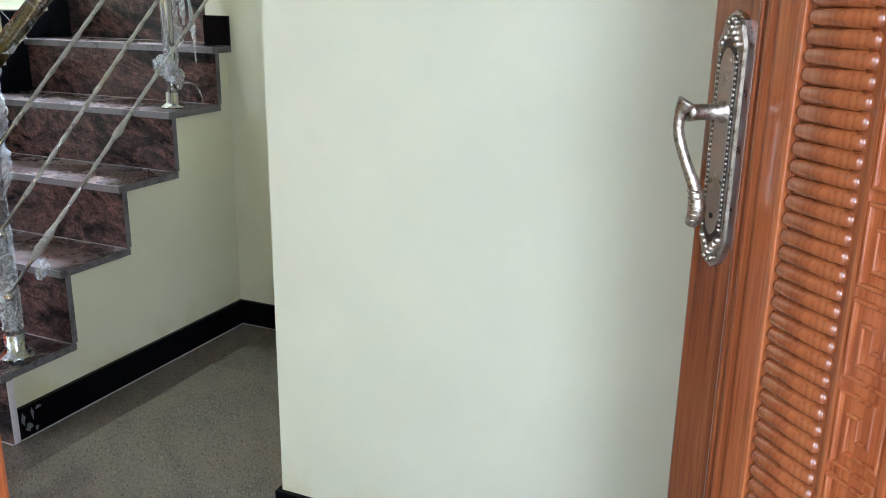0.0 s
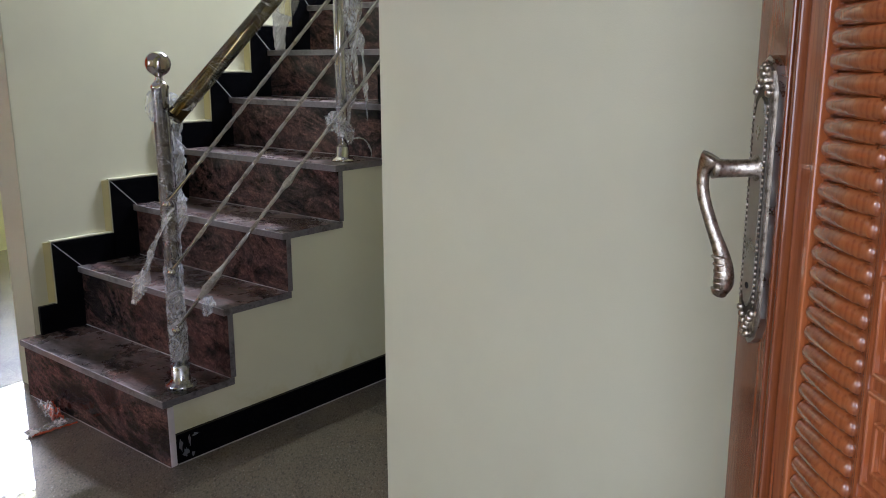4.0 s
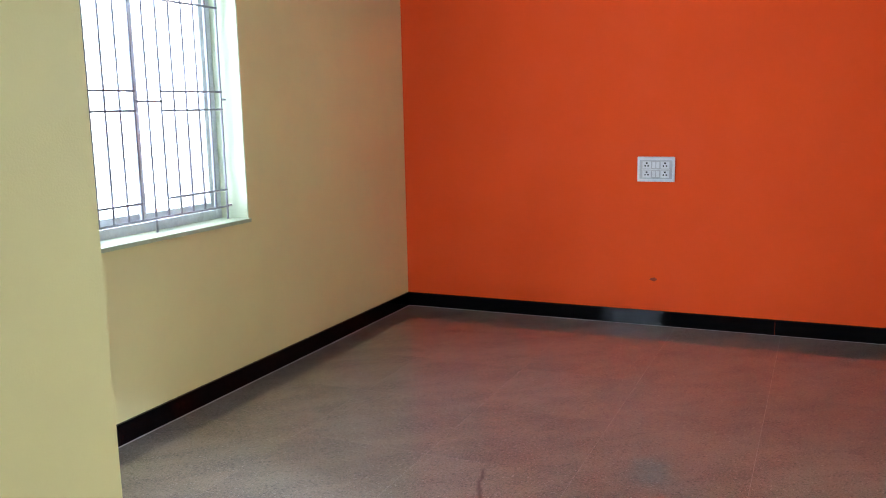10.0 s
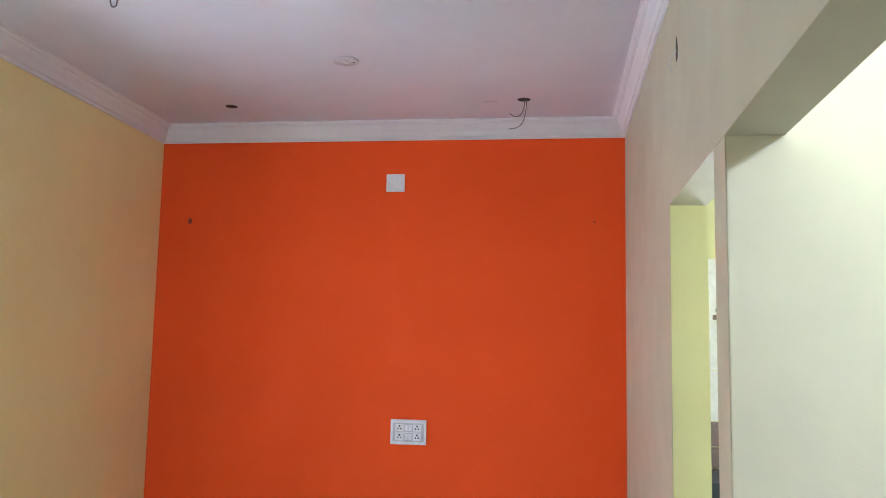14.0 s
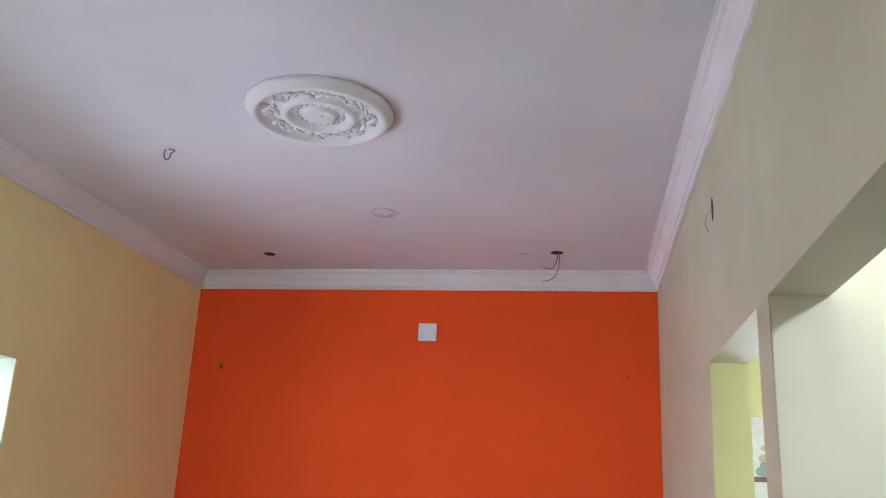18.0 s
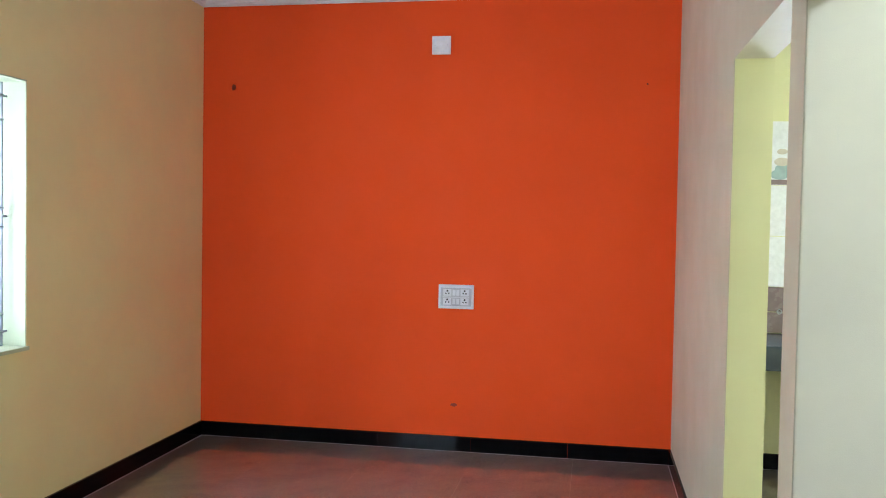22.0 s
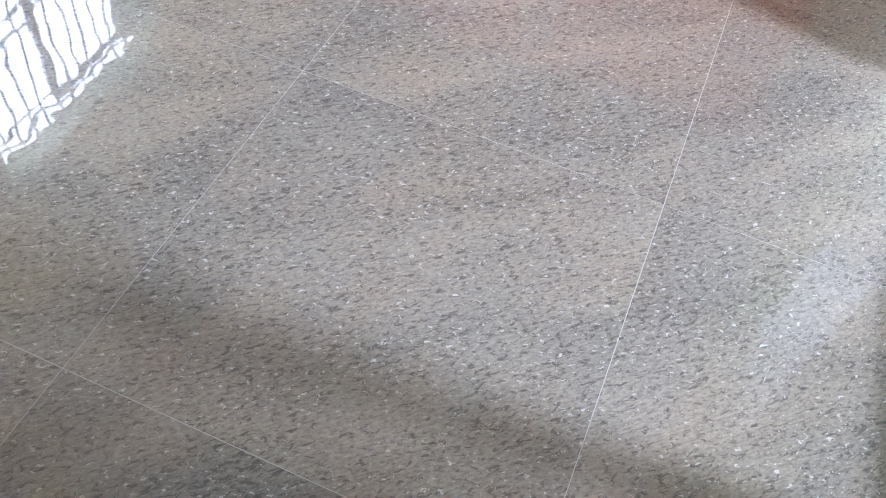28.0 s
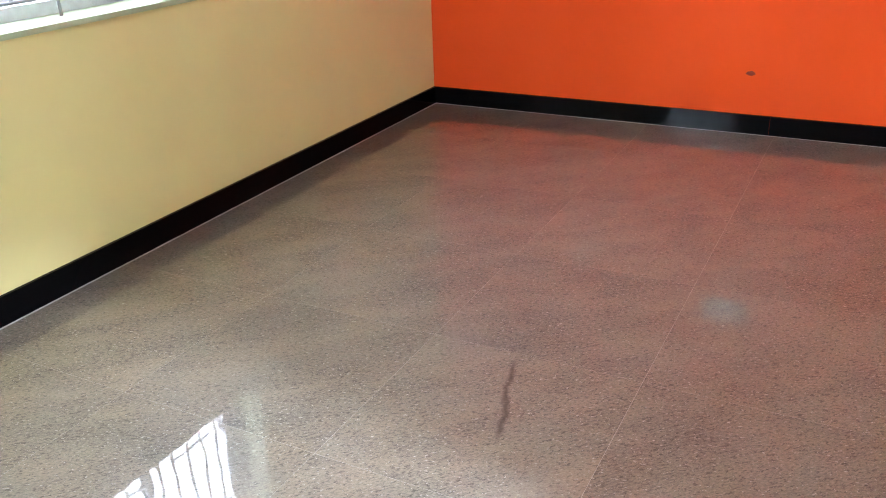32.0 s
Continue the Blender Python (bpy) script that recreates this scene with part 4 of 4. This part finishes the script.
film_strip("film_strip", [(3.755, RY - 0.01, 1.02), (3.785, RY - 0.03, 0.985), (3.825, RY - 0.025, 0.955), (3.855, RY - 0.02, 0.91)], [0.03, 0.034, 0.03, 0.012], 17)
film_strip("film_strip", [(3.855, RY - 0.02, 0.93), (3.905, RY - 0.03, 0.925), (3.940, RY - 0.03, 0.89), (3.950, RY - 0.03, 0.855)], [0.008, 0.006, 0.006, 0.004], 18)
film_strip("film_strip", [(3.22, RY - 0.01, 0.48), (3.215, RY - 0.02, 0.455), (3.205, RY - 0.02, 0.42)], [0.014, 0.022, 0.012], 19)

# ---------------------------------------------------------------- litter by the first step
litter = thing("plastic_wrapper", "torn orange and clear plastic wrapper lying by the stairs", "litter", (2.92, -3.45, 0))


def crumple(name, cx, cy, lx, ly, h, mat, seed, turn):
    rnd = random.Random(seed)
    bm = bmesh.new()
    nx, ny = 12, 5
    g = [[bm.verts.new(((i / nx - 0.5) * lx, (j / ny - 0.5) * ly, 0.002 + h * rnd.random())) for j in range(ny + 1)] for i in range(nx + 1)]
    for i in range(nx):
        for j in range(ny):
            bm.faces.new((g[i][j], g[i + 1][j], g[i + 1][j + 1], g[i][j + 1]))
    ob = part(name, bm, mat, litter)
    m = ob.modifiers.new("thick", "SOLIDIFY")
    m.thickness = 0.0008
    ob.matrix_local = pose(cx, cy, 0, 0, 0, turn)
    return ob


crumple("foil_band", -0.005, -0.045, 0.15, 0.014, 0.006, red_foil, 1, -3)
crumple("clear_sheet", -0.01, -0.02, 0.15, 0.05, 0.014, film, 2, -4)
crumple("printed_end", -0.075, -0.028, 0.03, 0.04, 0.016, white_foil, 3, 10)
crumple("printed_flap", 0.03, -0.012, 0.035, 0.03, 0.014, white_foil, 4, 20)
crumple("folded_tail", 0.045, 0.06, 0.13, 0.035, 0.035, red_foil, 5, 78)
crumple("clear_tail", 0.04, 0.09, 0.16, 0.04, 0.045, film, 6, 82)

# ---------------------------------------------------------------- front door
LEAF, SWING = 0.927, radians(42.5)
leaf_at = Matrix.Translation((1.929 + LEAF * math.cos(SWING), -6.481 + LEAF * math.sin(SWING), 0.012)) @ Matrix.Rotation(math.pi + SWING, 4, "Z")
door = thing("door_1", "carved varnished teak front door standing half open", "door", kind="structure")
door.matrix_world = leaf_at
TH, DH = 0.036, 2.04
part("core", box_bm((0.0, LEAF, 0.010, TH, 0, DH), bevel=0.002), wood, door)
part("lock_stile", box_bm((0.0, 0.086, 0, 0.012, 0, DH), bevel=0.003), wood_red, door)
part("hinge_stile", box_bm((LEAF - 0.086, LEAF, 0, 0.012, 0, DH), bevel=0.003), wood_red, door)
for s0, s1, y, red in ((0.086, 0.092, -0.007, True), (0.0925, 0.097, -0.001, True), (0.0975, 0.104, -0.006, True), (0.105, 0.109, 0.002, True), (0.1095, 0.145, 0.001, False), (0.1455, 0.1535, -0.005, False), (0.252, 0.257, 0.002, True), (0.2575, 0.2635, 0.0005, False), (0.327, 0.337, 0.001, False), (0.3375, 0.3435, -0.006, False), (0.344, 0.349, 0.001, True), (0.3495, 0.356, -0.001, False), (0.3565, 0.3625, -0.009, False), (0.363, 0.371, -0.012, False)):
    for a, b in ((s0, s1), (LEAF - s1, LEAF - s0)):
        part("moulding", box_bm((a, b, y, 0.012, 0.09, DH - 0.09), bevel=0.0018), wood_red if red else wood, door)
part("bottom_rail", box_bm((0.086, LEAF - 0.086, 0, 0.012, 0, 0.09), bevel=0.003), wood, door)
part("top_rail", box_bm((0.086, LEAF - 0.086, 0, 0.012, DH - 0.09, DH), bevel=0.003), wood, door)
# scalloped beading beside the chiselled panel, sharing one mesh
bm = tube_bm([(0.0, 0.0, -0.0165), (0.0, 0.0, -0.0135), (0.0, 0.0, 0.0), (0.0, 0.0, 0.0135), (0.0, 0.0, 0.0165)], [0.0008, 0.0024, 0.0031, 0.0024, 0.0008], 8)
bead = part("bead", bm, wood, door, "", True)
bead.location = (0.3465, -0.0005, 0.110)
for k in range(53):
    for s in (0.3465, LEAF - 0.3465):
        if k or s > 0.4:
            r = new("bead", bead.data)
            r.parent, r.location = door, (s, -0.0005, 0.110 + 0.0345 * k)
# turned half-round ribs beside the lock stile, sharing one mesh
bm = tube_bm([(0.0, 0.007, 0), (0.002, 0.0065, 0), (0.006, 0.006, 0), (0.080, 0.006, 0), (0.0825, 0.0065, 0), (0.085, 0.0065, 0), (0.090, 0.007, 0), (0.094, 0.008, 0)], [0.003, 0.0085, 0.0098, 0.0098, 0.0088, 0.0094, 0.0084, 0.003], 14)
rib = part("rib", bm, wood_rib, door, "", True)
rib.location = (0.1545, 0, 0.104)
for k in range(98):
    for s in (0.1545, LEAF - 0.2485):
        if k or s > 0.4:
            r = new("rib", rib.data)
            r.parent, r.location = door, (s, 0, 0.104 + 0.0188 * k)
part("rib_ground", box_bm((0.153, 0.2525, 0.0045, 0.012, 0.09, DH - 0.09), (LEAF - 0.2525, LEAF - 0.153, 0.0045, 0.012, 0.09, DH - 0.09)), wood_red, door)
# carved key pattern: one raised line folded into a meander, each period sharing one mesh
bm = bmesh.new()
KW_, KH_ = 0.058, 0.0945
line = [(0.0, 0.0), (0.0, 0.83), (0.74, 0.83), (0.74, 0.36), (0.46, 0.36), (0.46, 0.60), (0.24, 0.60), (0.24, 0.17), (0.98, 0.17), (0.98, 1.0), (0.0, 1.0)]
for k, ((u0, v0), (u1, v1)) in enumerate(zip(line, line[1:])):
    a0, a1, b0, b1 = min(u0, u1) * KW_, max(u0, u1) * KW_, min(v0, v1) * KH_, max(v0, v1) * KH_
    rows = []
    for grow, depth in ((0.0028, 0.0055), (0.0021, 0.0016 - 0.0003 * (k % 3)), (0.0010, 0.0004 - 0.0003 * (k % 3))):
        rows.append([bm.verts.new(p) for p in ((a0 - grow, depth, b0 - grow), (a1 + grow, depth, b0 - grow), (a1 + grow, depth, b1 + grow), (a0 - grow, depth, b1 + grow))])
    for lo, hi in zip(rows, rows[1:]):
        for q in range(4):
            bm.faces.new((lo[q], lo[(q + 1) % 4], hi[(q + 1) % 4], hi[q]))
    bm.faces.new(rows[-1])
bmesh.ops.recalc_face_normals(bm, faces=bm.faces[:])
carved = part("carved_key", bm, wood, door)
carved.location = (0.2665, 0, 0.0995)
for k in range(19):
    for s in (0.2665, LEAF - 0.3235):
        if k or s > 0.4:
            c = new("carved_key", carved.data)
            c.parent, c.location = door, (s, 0, 0.0995 + KH_ * k)
part("key_ground", box_bm((0.2635, 0.327, 0.005, 0.012, 0.09, DH - 0.09), (LEAF - 0.327, LEAF - 0.2635, 0.005, 0.012, 0.09, DH - 0.09)), wood, door)
# chiselled centre panel: gouged flakes and long dark grooves
bm = bmesh.new()
nx, nz = 84, 640
g = []
for i in range(nx + 1):
    col = []
    for k in range(nz + 1):
        s, z = 0.371 + (LEAF - 0.742) * i / nx, 0.09 + (DH - 0.18) * k / nz
        flake = noise.noise((s * 95, 3.1, z * 34)) + 0.5 * noise.noise((s * 180, 7.7, z * 80))
        ridge = max(0.0, flake) ** 0.7 * 0.0038 + 0.0012 * noise.noise((s * 260, 2.2, z * 200))
        col.append(bm.verts.new((s, 0.001 - ridge, z)))
    g.append(col)
for i in range(nx):
    for k in range(nz):
        bm.faces.new((g[i][k], g[i + 1][k], g[i + 1][k + 1], g[i][k + 1]))
part("hammered_panel", bm, panel_wood, door, "chiselled centre panel", True)

HC, HS = 1.051, 0.050                       # middle of the handle's plate


def key_plate(w, h, tip, y0, y1):
    half = [(w, -h + tip), (w * 0.80, -h + tip * 0.62), (w * 0.62, -h + tip * 0.30), (w * 0.30, -h + tip * 0.10), (0, -h)]
    right = half[::-1] + [(w, 0)] + [(a, -b) for a, b in half]
    pts = [(HS + a, HC + b) for a, b in right] + [(HS - a, HC + b) for a, b in right[::-1][1:-1]]
    return prism_bm(pts, "y", y0, y1)


handle = part("door_handle", key_plate(0.026, 0.148, 0.034, -0.008, 0.0), plate_silver, door, "antique nickel lever handle on a long plate")
part("plate_rim", key_plate(0.0225, 0.143, 0.033, -0.011, -0.008), nickel, handle)
part("plate_border", key_plate(0.0190, 0.118, 0.026, -0.0125, -0.011), nickel_dark, handle, "blackened hammered border")
part("plate_field", key_plate(0.0125, 0.108, 0.022, -0.0135, -0.0125), plate_silver, handle)
for sgn in (1, -1):
    bm = bmesh.new()
    for a in range(-3, 4):
        lathe_bm([(0.0045 * math.sin(math.pi * k / 6), -0.0045 * math.cos(math.pi * k / 6)) for k in range(7)], 8, (HS + a * 0.0046, -0.0125, HC + sgn * (0.130 - abs(a) * 0.006)), bm)
    for a in (-1, 0, 1):
        lathe_bm([(0.0035 * math.sin(math.pi * k / 6), -0.0035 * math.cos(math.pi * k / 6)) for k in range(7)], 8, (HS + a * 0.006, -0.0125, HC + sgn * (0.1385 - abs(a) * 0.003)), bm)
    part("shell_ornament", bm, nickel, handle, "", True)
bm = bmesh.new()
for k in range(34):
    for sx in (-1, 1):
        lathe_bm([(0.0020 * math.sin(math.pi * j / 4), -0.0020 * math.cos(math.pi * j / 4)) for j in range(5)], 6, (HS + sx * 0.0158, -0.0128, HC - 0.099 + 0.006 * k), bm)
part("border_beads", bm, nickel, handle, "", True)
part("keyhole", lathe_bm([(0.0035, -0.0005), (0.0035, 0.0005)], 12), dark, handle).matrix_local = pose(HS, -0.0138, HC - 0.085, 90)
zc = HC + 0.037
part("spindle", tube_bm([(HS, -0.008, zc), (HS, -0.014, zc), (HS, -0.016, zc), (HS, -0.052, zc), (HS, -0.058, zc)], [0.0135, 0.0135, 0.0090, 0.0095, 0.0105], 18), nickel, handle, "", True)
path = smooth_path([(HS - 0.002, -0.058, zc + 0.012), (HS - 0.006, -0.064, zc - 0.002), (HS - 0.005, -0.064, zc - 0.026), (HS + 0.003, -0.056, zc - 0.058), (HS + 0.012, -0.047, zc - 0.088), (HS + 0.014, -0.044, zc - 0.112), (HS + 0.008, -0.046, zc - 0.128)], 7)
n = len(path)
part("lever", tube_bm(path, [0.0062 + 0.0052 * math.exp(-((k - 1) / 4.5) ** 2) + 0.0042 * math.exp(-((k - n * 0.80) / 7.5) ** 2) for k in range(n)], 16), nickel, handle, "", True)
bm = bmesh.new()
for k in range(6):
    p = path[int(n * (0.66 + 0.05 * k))]
    lathe_bm([(0.0085 * math.sin(math.pi * j / 6), -0.0026 * math.cos(math.pi * j / 6)) for j in range(7)], 12, (p.x + 0.001, p.y - 0.003, p.z), bm)
part("lever_scales", bm, nickel, handle, "", True)

frame_1 = thing("door_frame", "varnished teak door frame with steel strike plate", "door frame", kind="structure")
part("jamb", box_bm((1.765, 1.882, DY1, DY1 + 0.135, 0, 2.07), bevel=0.004), wood, frame_1)
part("jamb", box_bm((1.83, 1.962, DY0 - 0.075, DY0 - 0.012, 0, 2.07), bevel=0.004), wood, frame_1)
part("head", box_bm((1.765, 1.962, DY0 - 0.075, DY1 + 0.135, 2.07, 2.15), bevel=0.004), wood, frame_1)
JX = 1.843                                  # outer edge of the strike plate
strike = part("strike_plate", box_bm((JX, JX + 0.030, DY1 - 0.0015, DY1, 0.960, 0.990), (JX, JX + 0.005, DY1 - 0.0015, DY1, 0.990, 1.190), (JX + 0.024, JX + 0.030, DY1 - 0.0015, DY1, 0.990, 1.190), (JX + 0.005, JX + 0.024, DY1 - 0.0015, DY1, 1.080, 1.105), (JX, JX + 0.030, DY1 - 0.0015, DY1, 1.190, 1.220), (JX + 0.030, JX + 0.037, DY1 - 0.0015, DY1, 1.07, 1.13)), steel, frame_1, "steel strike plate")
part("mortice", box_bm((JX + 0.005, JX + 0.024, DY1 - 0.0006, DY1 + 0.0004, 0.990, 1.190)), raw_wood, strike)
for z in (0.974, 1.092, 1.205):
    part("screw", lathe_bm([(0.004, 0), (0.004, 0.0012), (0.002, 0.0014)], 10), steel, strike).matrix_local = pose(JX + 0.0145, DY1 - 0.0015, z, 90)

# ---------------------------------------------------------------- electrical fittings on the orange wall
sockets = thing("socket_panel", "white plastic panel of four sockets and switches on the orange wall", "socket panel", (1.717, 0, 0.98))
part("plate", box_bm((-0.113, 0.113, -0.010, 0, -0.0765, 0.0765), bevel=0.004), switch_white, sockets)
part("inner_frame", box_bm((-0.098, 0.098, -0.0125, -0.010, -0.058, 0.055), bevel=0.001), switch_grey, sockets)
part("top_lip", box_bm((-0.108, 0.108, -0.0145, -0.010, 0.056, 0.072), bevel=0.002), switch_white, sockets)
for sx in (-0.055, 0.055):
    for sz in (-0.029, 0.026):
        face = part("socket", box_bm((sx - 0.026, sx + 0.026, -0.0145, -0.0125, sz - 0.022, sz + 0.022), bevel=0.001), switch_white, sockets)
        bm = bmesh.new()
        for dx, dz, r in ((0, 0.011, 0.0052), (-0.009, -0.005, 0.0042), (0.009, -0.005, 0.0042)):
            add_box(bm, sx + dx - r, sx + dx + r, -0.0149, -0.0143, sz + dz - r, sz + dz + r)
        part("pin_holes", bm, dark, face)
for sz in (-0.029, 0.026):
    for sx in (-0.012, 0.012):
        part("switch", box_bm((sx - 0.010, sx + 0.010, -0.0165, -0.0125, sz - 0.019, sz + 0.019), bevel=0.002), switch_white, sockets)
part("divider", box_bm((-0.085, 0.085, -0.0155, -0.0125, -0.005, 0.001), bevel=0.001), switch_white, sockets)

blank = thing("blank_plate", "small square white blank plate high on the orange wall", "cover plate", (1.596, 0, 2.555))
part("cover", box_bm((-0.06, 0.06, -0.012, 0, -0.0575, 0.0575), bevel=0.004), switch_white, blank)
for sx in (-0.04, 0.04):
    part("screw", lathe_bm([(0.003, 0), (0.003, 0.001)], 8), steel, blank).matrix_local = pose(sx, -0.012, 0, 90)


def smear(name, label, x, z, w, h, mat, seed):
    rnd = random.Random(seed)
    pts = [(x + w * (0.5 + 0.3 * rnd.random()) * math.cos(a), z + h * (0.5 + 0.4 * rnd.random()) * math.sin(a)) for a in [2 * math.pi * k / 14 for k in range(14)]]
    return thing_mesh(name, prism_bm(pts, "y", -0.0008, 0), mat, label, "stain")


smear("wall_stain", "dark red smear low on the orange wall", 1.713, 0.294, 0.036, 0.015, rust, 4)
smear("nail_hole", "rough dark nail hole in the orange wall", 0.213, 2.306, 0.022, 0.03, rust, 5)
smear("nail_hole", "tiny dark chip high on the orange wall", 2.86, 2.30, 0.008, 0.008, dark, 6)

# ---------------------------------------------------------------- ceiling fittings
rose = thing("ceiling_rose", "round white plaster ceiling rose with leaf ornament", "ceiling rose", (1.575, -2.435, CEIL))
prof = [(0.288, 0.0), (0.288, -0.012), (0.282, -0.02), (0.276, -0.022), (0.268, -0.04), (0.250, -0.046), (0.238, -0.038), (0.230, -0.02), (0.150, -0.018), (0.146, -0.034), (0.132, -0.040), (0.118, -0.034), (0.112, -0.018), (0.070, -0.018), (0.066, -0.03), (0.056, -0.034), (0.0, -0.034)]
part("disc", lathe_bm(prof[::-1], 72), stucco, rose, "", True)


def blob(bm, x, y, z, rx, ry, rz, turn):
    n0 = len(bm.verts)
    lathe_bm([(math.sin(math.pi * k / 6), -math.cos(math.pi * k / 6)) for k in range(7)], 8, (0, 0, 0), bm)
    bm.verts.ensure_lookup_table()
    vs = bm.verts[n0:]
    m = Matrix.Translation((x, y, z)) @ Matrix.Rotation(turn, 4, "Z") @ Matrix.Diagonal((rx, ry, rz, 1))
    for v in vs:
        v.co = m @ v.co


for k in range(8):
    bm = bmesh.new()
    a0 = 2 * math.pi * k / 8 + 0.2
    rnd = random.Random(40 + k % 2)
    for da, dr, l, w, t in ((0, 0, 0.014, 0.012, 0), (0.10, 0.018, 0.026, 0.009, 0.7), (0.10, -0.02, 0.026, 0.009, -0.7), (-0.1, 0.018, 0.022, 0.008, 2.4), (-0.1, -0.02, 0.022, 0.008, -2.4), (0.24, 0.006, 0.024, 0.007, 0.4), (0.33, -0.012, 0.02, 0.01, -0.5), (-0.24, 0.0, 0.026, 0.006, 0.1), (0.3, 0.022, 0.016, 0.007, 1.3)):
        a, r = a0 + da, 0.19 + dr
        blob(bm, r * math.cos(a), r * math.sin(a), -0.021, l, w, 0.009 + 0.004 * rnd.random(), a + math.pi / 2 + t)
    part("leaf_ornament", bm, stucco, rose, "", True)
bm = bmesh.new()
for k in range(20):
    a = 2 * math.pi * k / 20
    blob(bm, 0.091 * math.cos(a), 0.091 * math.sin(a), -0.02, 0.012, 0.008, 0.007, a + 0.9)
part("bead_ring", bm, stucco, rose, "", True)
for dx, dy, r in ((0.014, -0.01, 0.004), (-0.02, 0.006, 0.002)):
    part("screw_hole", lathe_bm([(r, -0.0346), (r, -0.0340)], 10, (dx, dy, 0)), dark, rose)

for x, y, r, lab in ((1.555, -1.213, 0.066, "small round white cover plate on the ceiling"), (1.575, -3.66, 0.066, "round white cover plate with a screw by the beam")):
    cover = thing("ceiling_cover", lab, "cover plate", (x, y, CEIL), "round ceiling covers")
    part("disc", lathe_bm([(r - 0.004, -0.009), (r, -0.006), (r, 0)][::-1], 36), switch_white, cover, "", True)
    part("boss", lathe_bm([(0.016, -0.0115), (0.018, -0.009)][::-1], 20), stucco, cover)
    part("screw", lathe_bm([(0.004, -0.0115), (0.004, -0.009)][::-1], 10, (0.04, 0.006, 0)), dark, cover)

for x, y, wired in ((0.642, -0.44, False), (2.435, -0.465, True)):
    hole = thing("light_hole", "dark round cut-out for a downlight" + (" with two loose wires" if wired else " in the ceiling"), "cut-out", (x, y, CEIL), "downlight cut-outs")
    part("opening", lathe_bm([(0.036, -0.0012), (0.036, 0)][::-1], 24), dark, hole)
    part("broken_rim", lathe_bm([(0.041, -0.0004), (0.041, 0)][::-1], 18), cement, hole)
    if wired:
        part("wire", tube_bm(smooth_path([(0.005, 0, 0), (0.0, -0.005, -0.05), (-0.02, -0.01, -0.095), (-0.055, -0.015, -0.105), (-0.08, -0.02, -0.088)], 6), 0.0028, 6), wire_grey, hole, "", True)
        part("wire", tube_bm(smooth_path([(0.015, 0, 0), (0.012, -0.01, -0.07), (-0.005, -0.02, -0.14), (-0.04, -0.03, -0.175), (-0.085, -0.04, -0.185)], 6), 0.0028, 6), wire_grey, hole, "", True)

hook = thing("fan_hook", "bent grey wire hook hanging from the ceiling", "hook", (0.772, -2.092, CEIL))
part("loop", tube_bm(smooth_path([(-0.013, 0, 0), (-0.016, 0, -0.024), (-0.008, 0.003, -0.047), (0.010, 0.003, -0.043), (0.016, 0, -0.022), (0.034, -0.003, -0.010), (0.016, 0, -0.003), (0.0, 0, 0)], 5), 0.0034, 8), wire_grey, hook, "", True)

thing_mesh("plaster_patch", box_bm((2.20, 2.275, -0.455, -0.425, CEIL - 0.0008, CEIL)), cement_pale, "pale filled plaster patch on the ceiling", "plaster patch")
socket_hole = thing("wall_hole", "broken wiring hole with a wire end in the cream wall", "wiring hole", (W, -2.308, 2.564))
part("opening", prism_bm([(-0.016, -0.02), (0.01, -0.03), (0.02, 0.0), (0.018, 0.04), (-0.002, 0.058), (-0.022, 0.015)], "x", -0.0016, 0), dark, socket_hole)
part("wire", tube_bm(smooth_path([(0.0, 0, 0.01), (-0.02, 0.004, -0.01), (-0.025, 0.016, -0.04), (-0.012, 0.03, -0.065)], 5), 0.0022, 6), switch_white, socket_hole, "", True)

# ---------------------------------------------------------------- floor tiles
floor = tagged(mesh_object("floor", box_bm((-0.23, 3.2, -7.4, 0.2, -0.12, -0.0004), (3.2, 6.8, -5.1, 0.28, -0.12, -0.0004)), grout, None, "polished brown granite slab floor with pale joints"), kind="structure")
TX, TY, SX, SZ = 1.855, -2.96, 0.612, 0.607
shared = {}
for i in range(-4, 7):
    for j in range(-8, 6):
        x0, x1, y0, y1 = TX + i * SX, TX + (i + 1) * SX, TY + j * SZ, TY + (j + 1) * SZ
        lo_x = 0.0 if y0 > FY - 0.2 else FX - 0.22
        if x1 < lo_x + 0.02 or y0 > 0.03 or y1 < -7.1 or x0 > 5.5:
            continue
        cx0, cx1, cy0, cy1 = max(x0, lo_x), min(x1, 5.6), max(y0, -7.2), min(y1, 0.05)
        size = (round(cx1 - cx0, 4), round(cy1 - cy0, 4))
        if size[0] < 0.03 or size[1] < 0.03:
            continue
        if size not in shared:
            g0 = 0.0006
            me = bpy.data.meshes.new("tile")
            b = box_bm((g0, size[0] - g0, g0, size[1] - g0, -0.018, 0.0))
            b.to_mesh(me)
            b.free()
            me.materials.append(granite)
            shared[size] = me
        t = new("tile", shared[size])
        t.parent, t.location = floor, (cx0, cy0, 0)
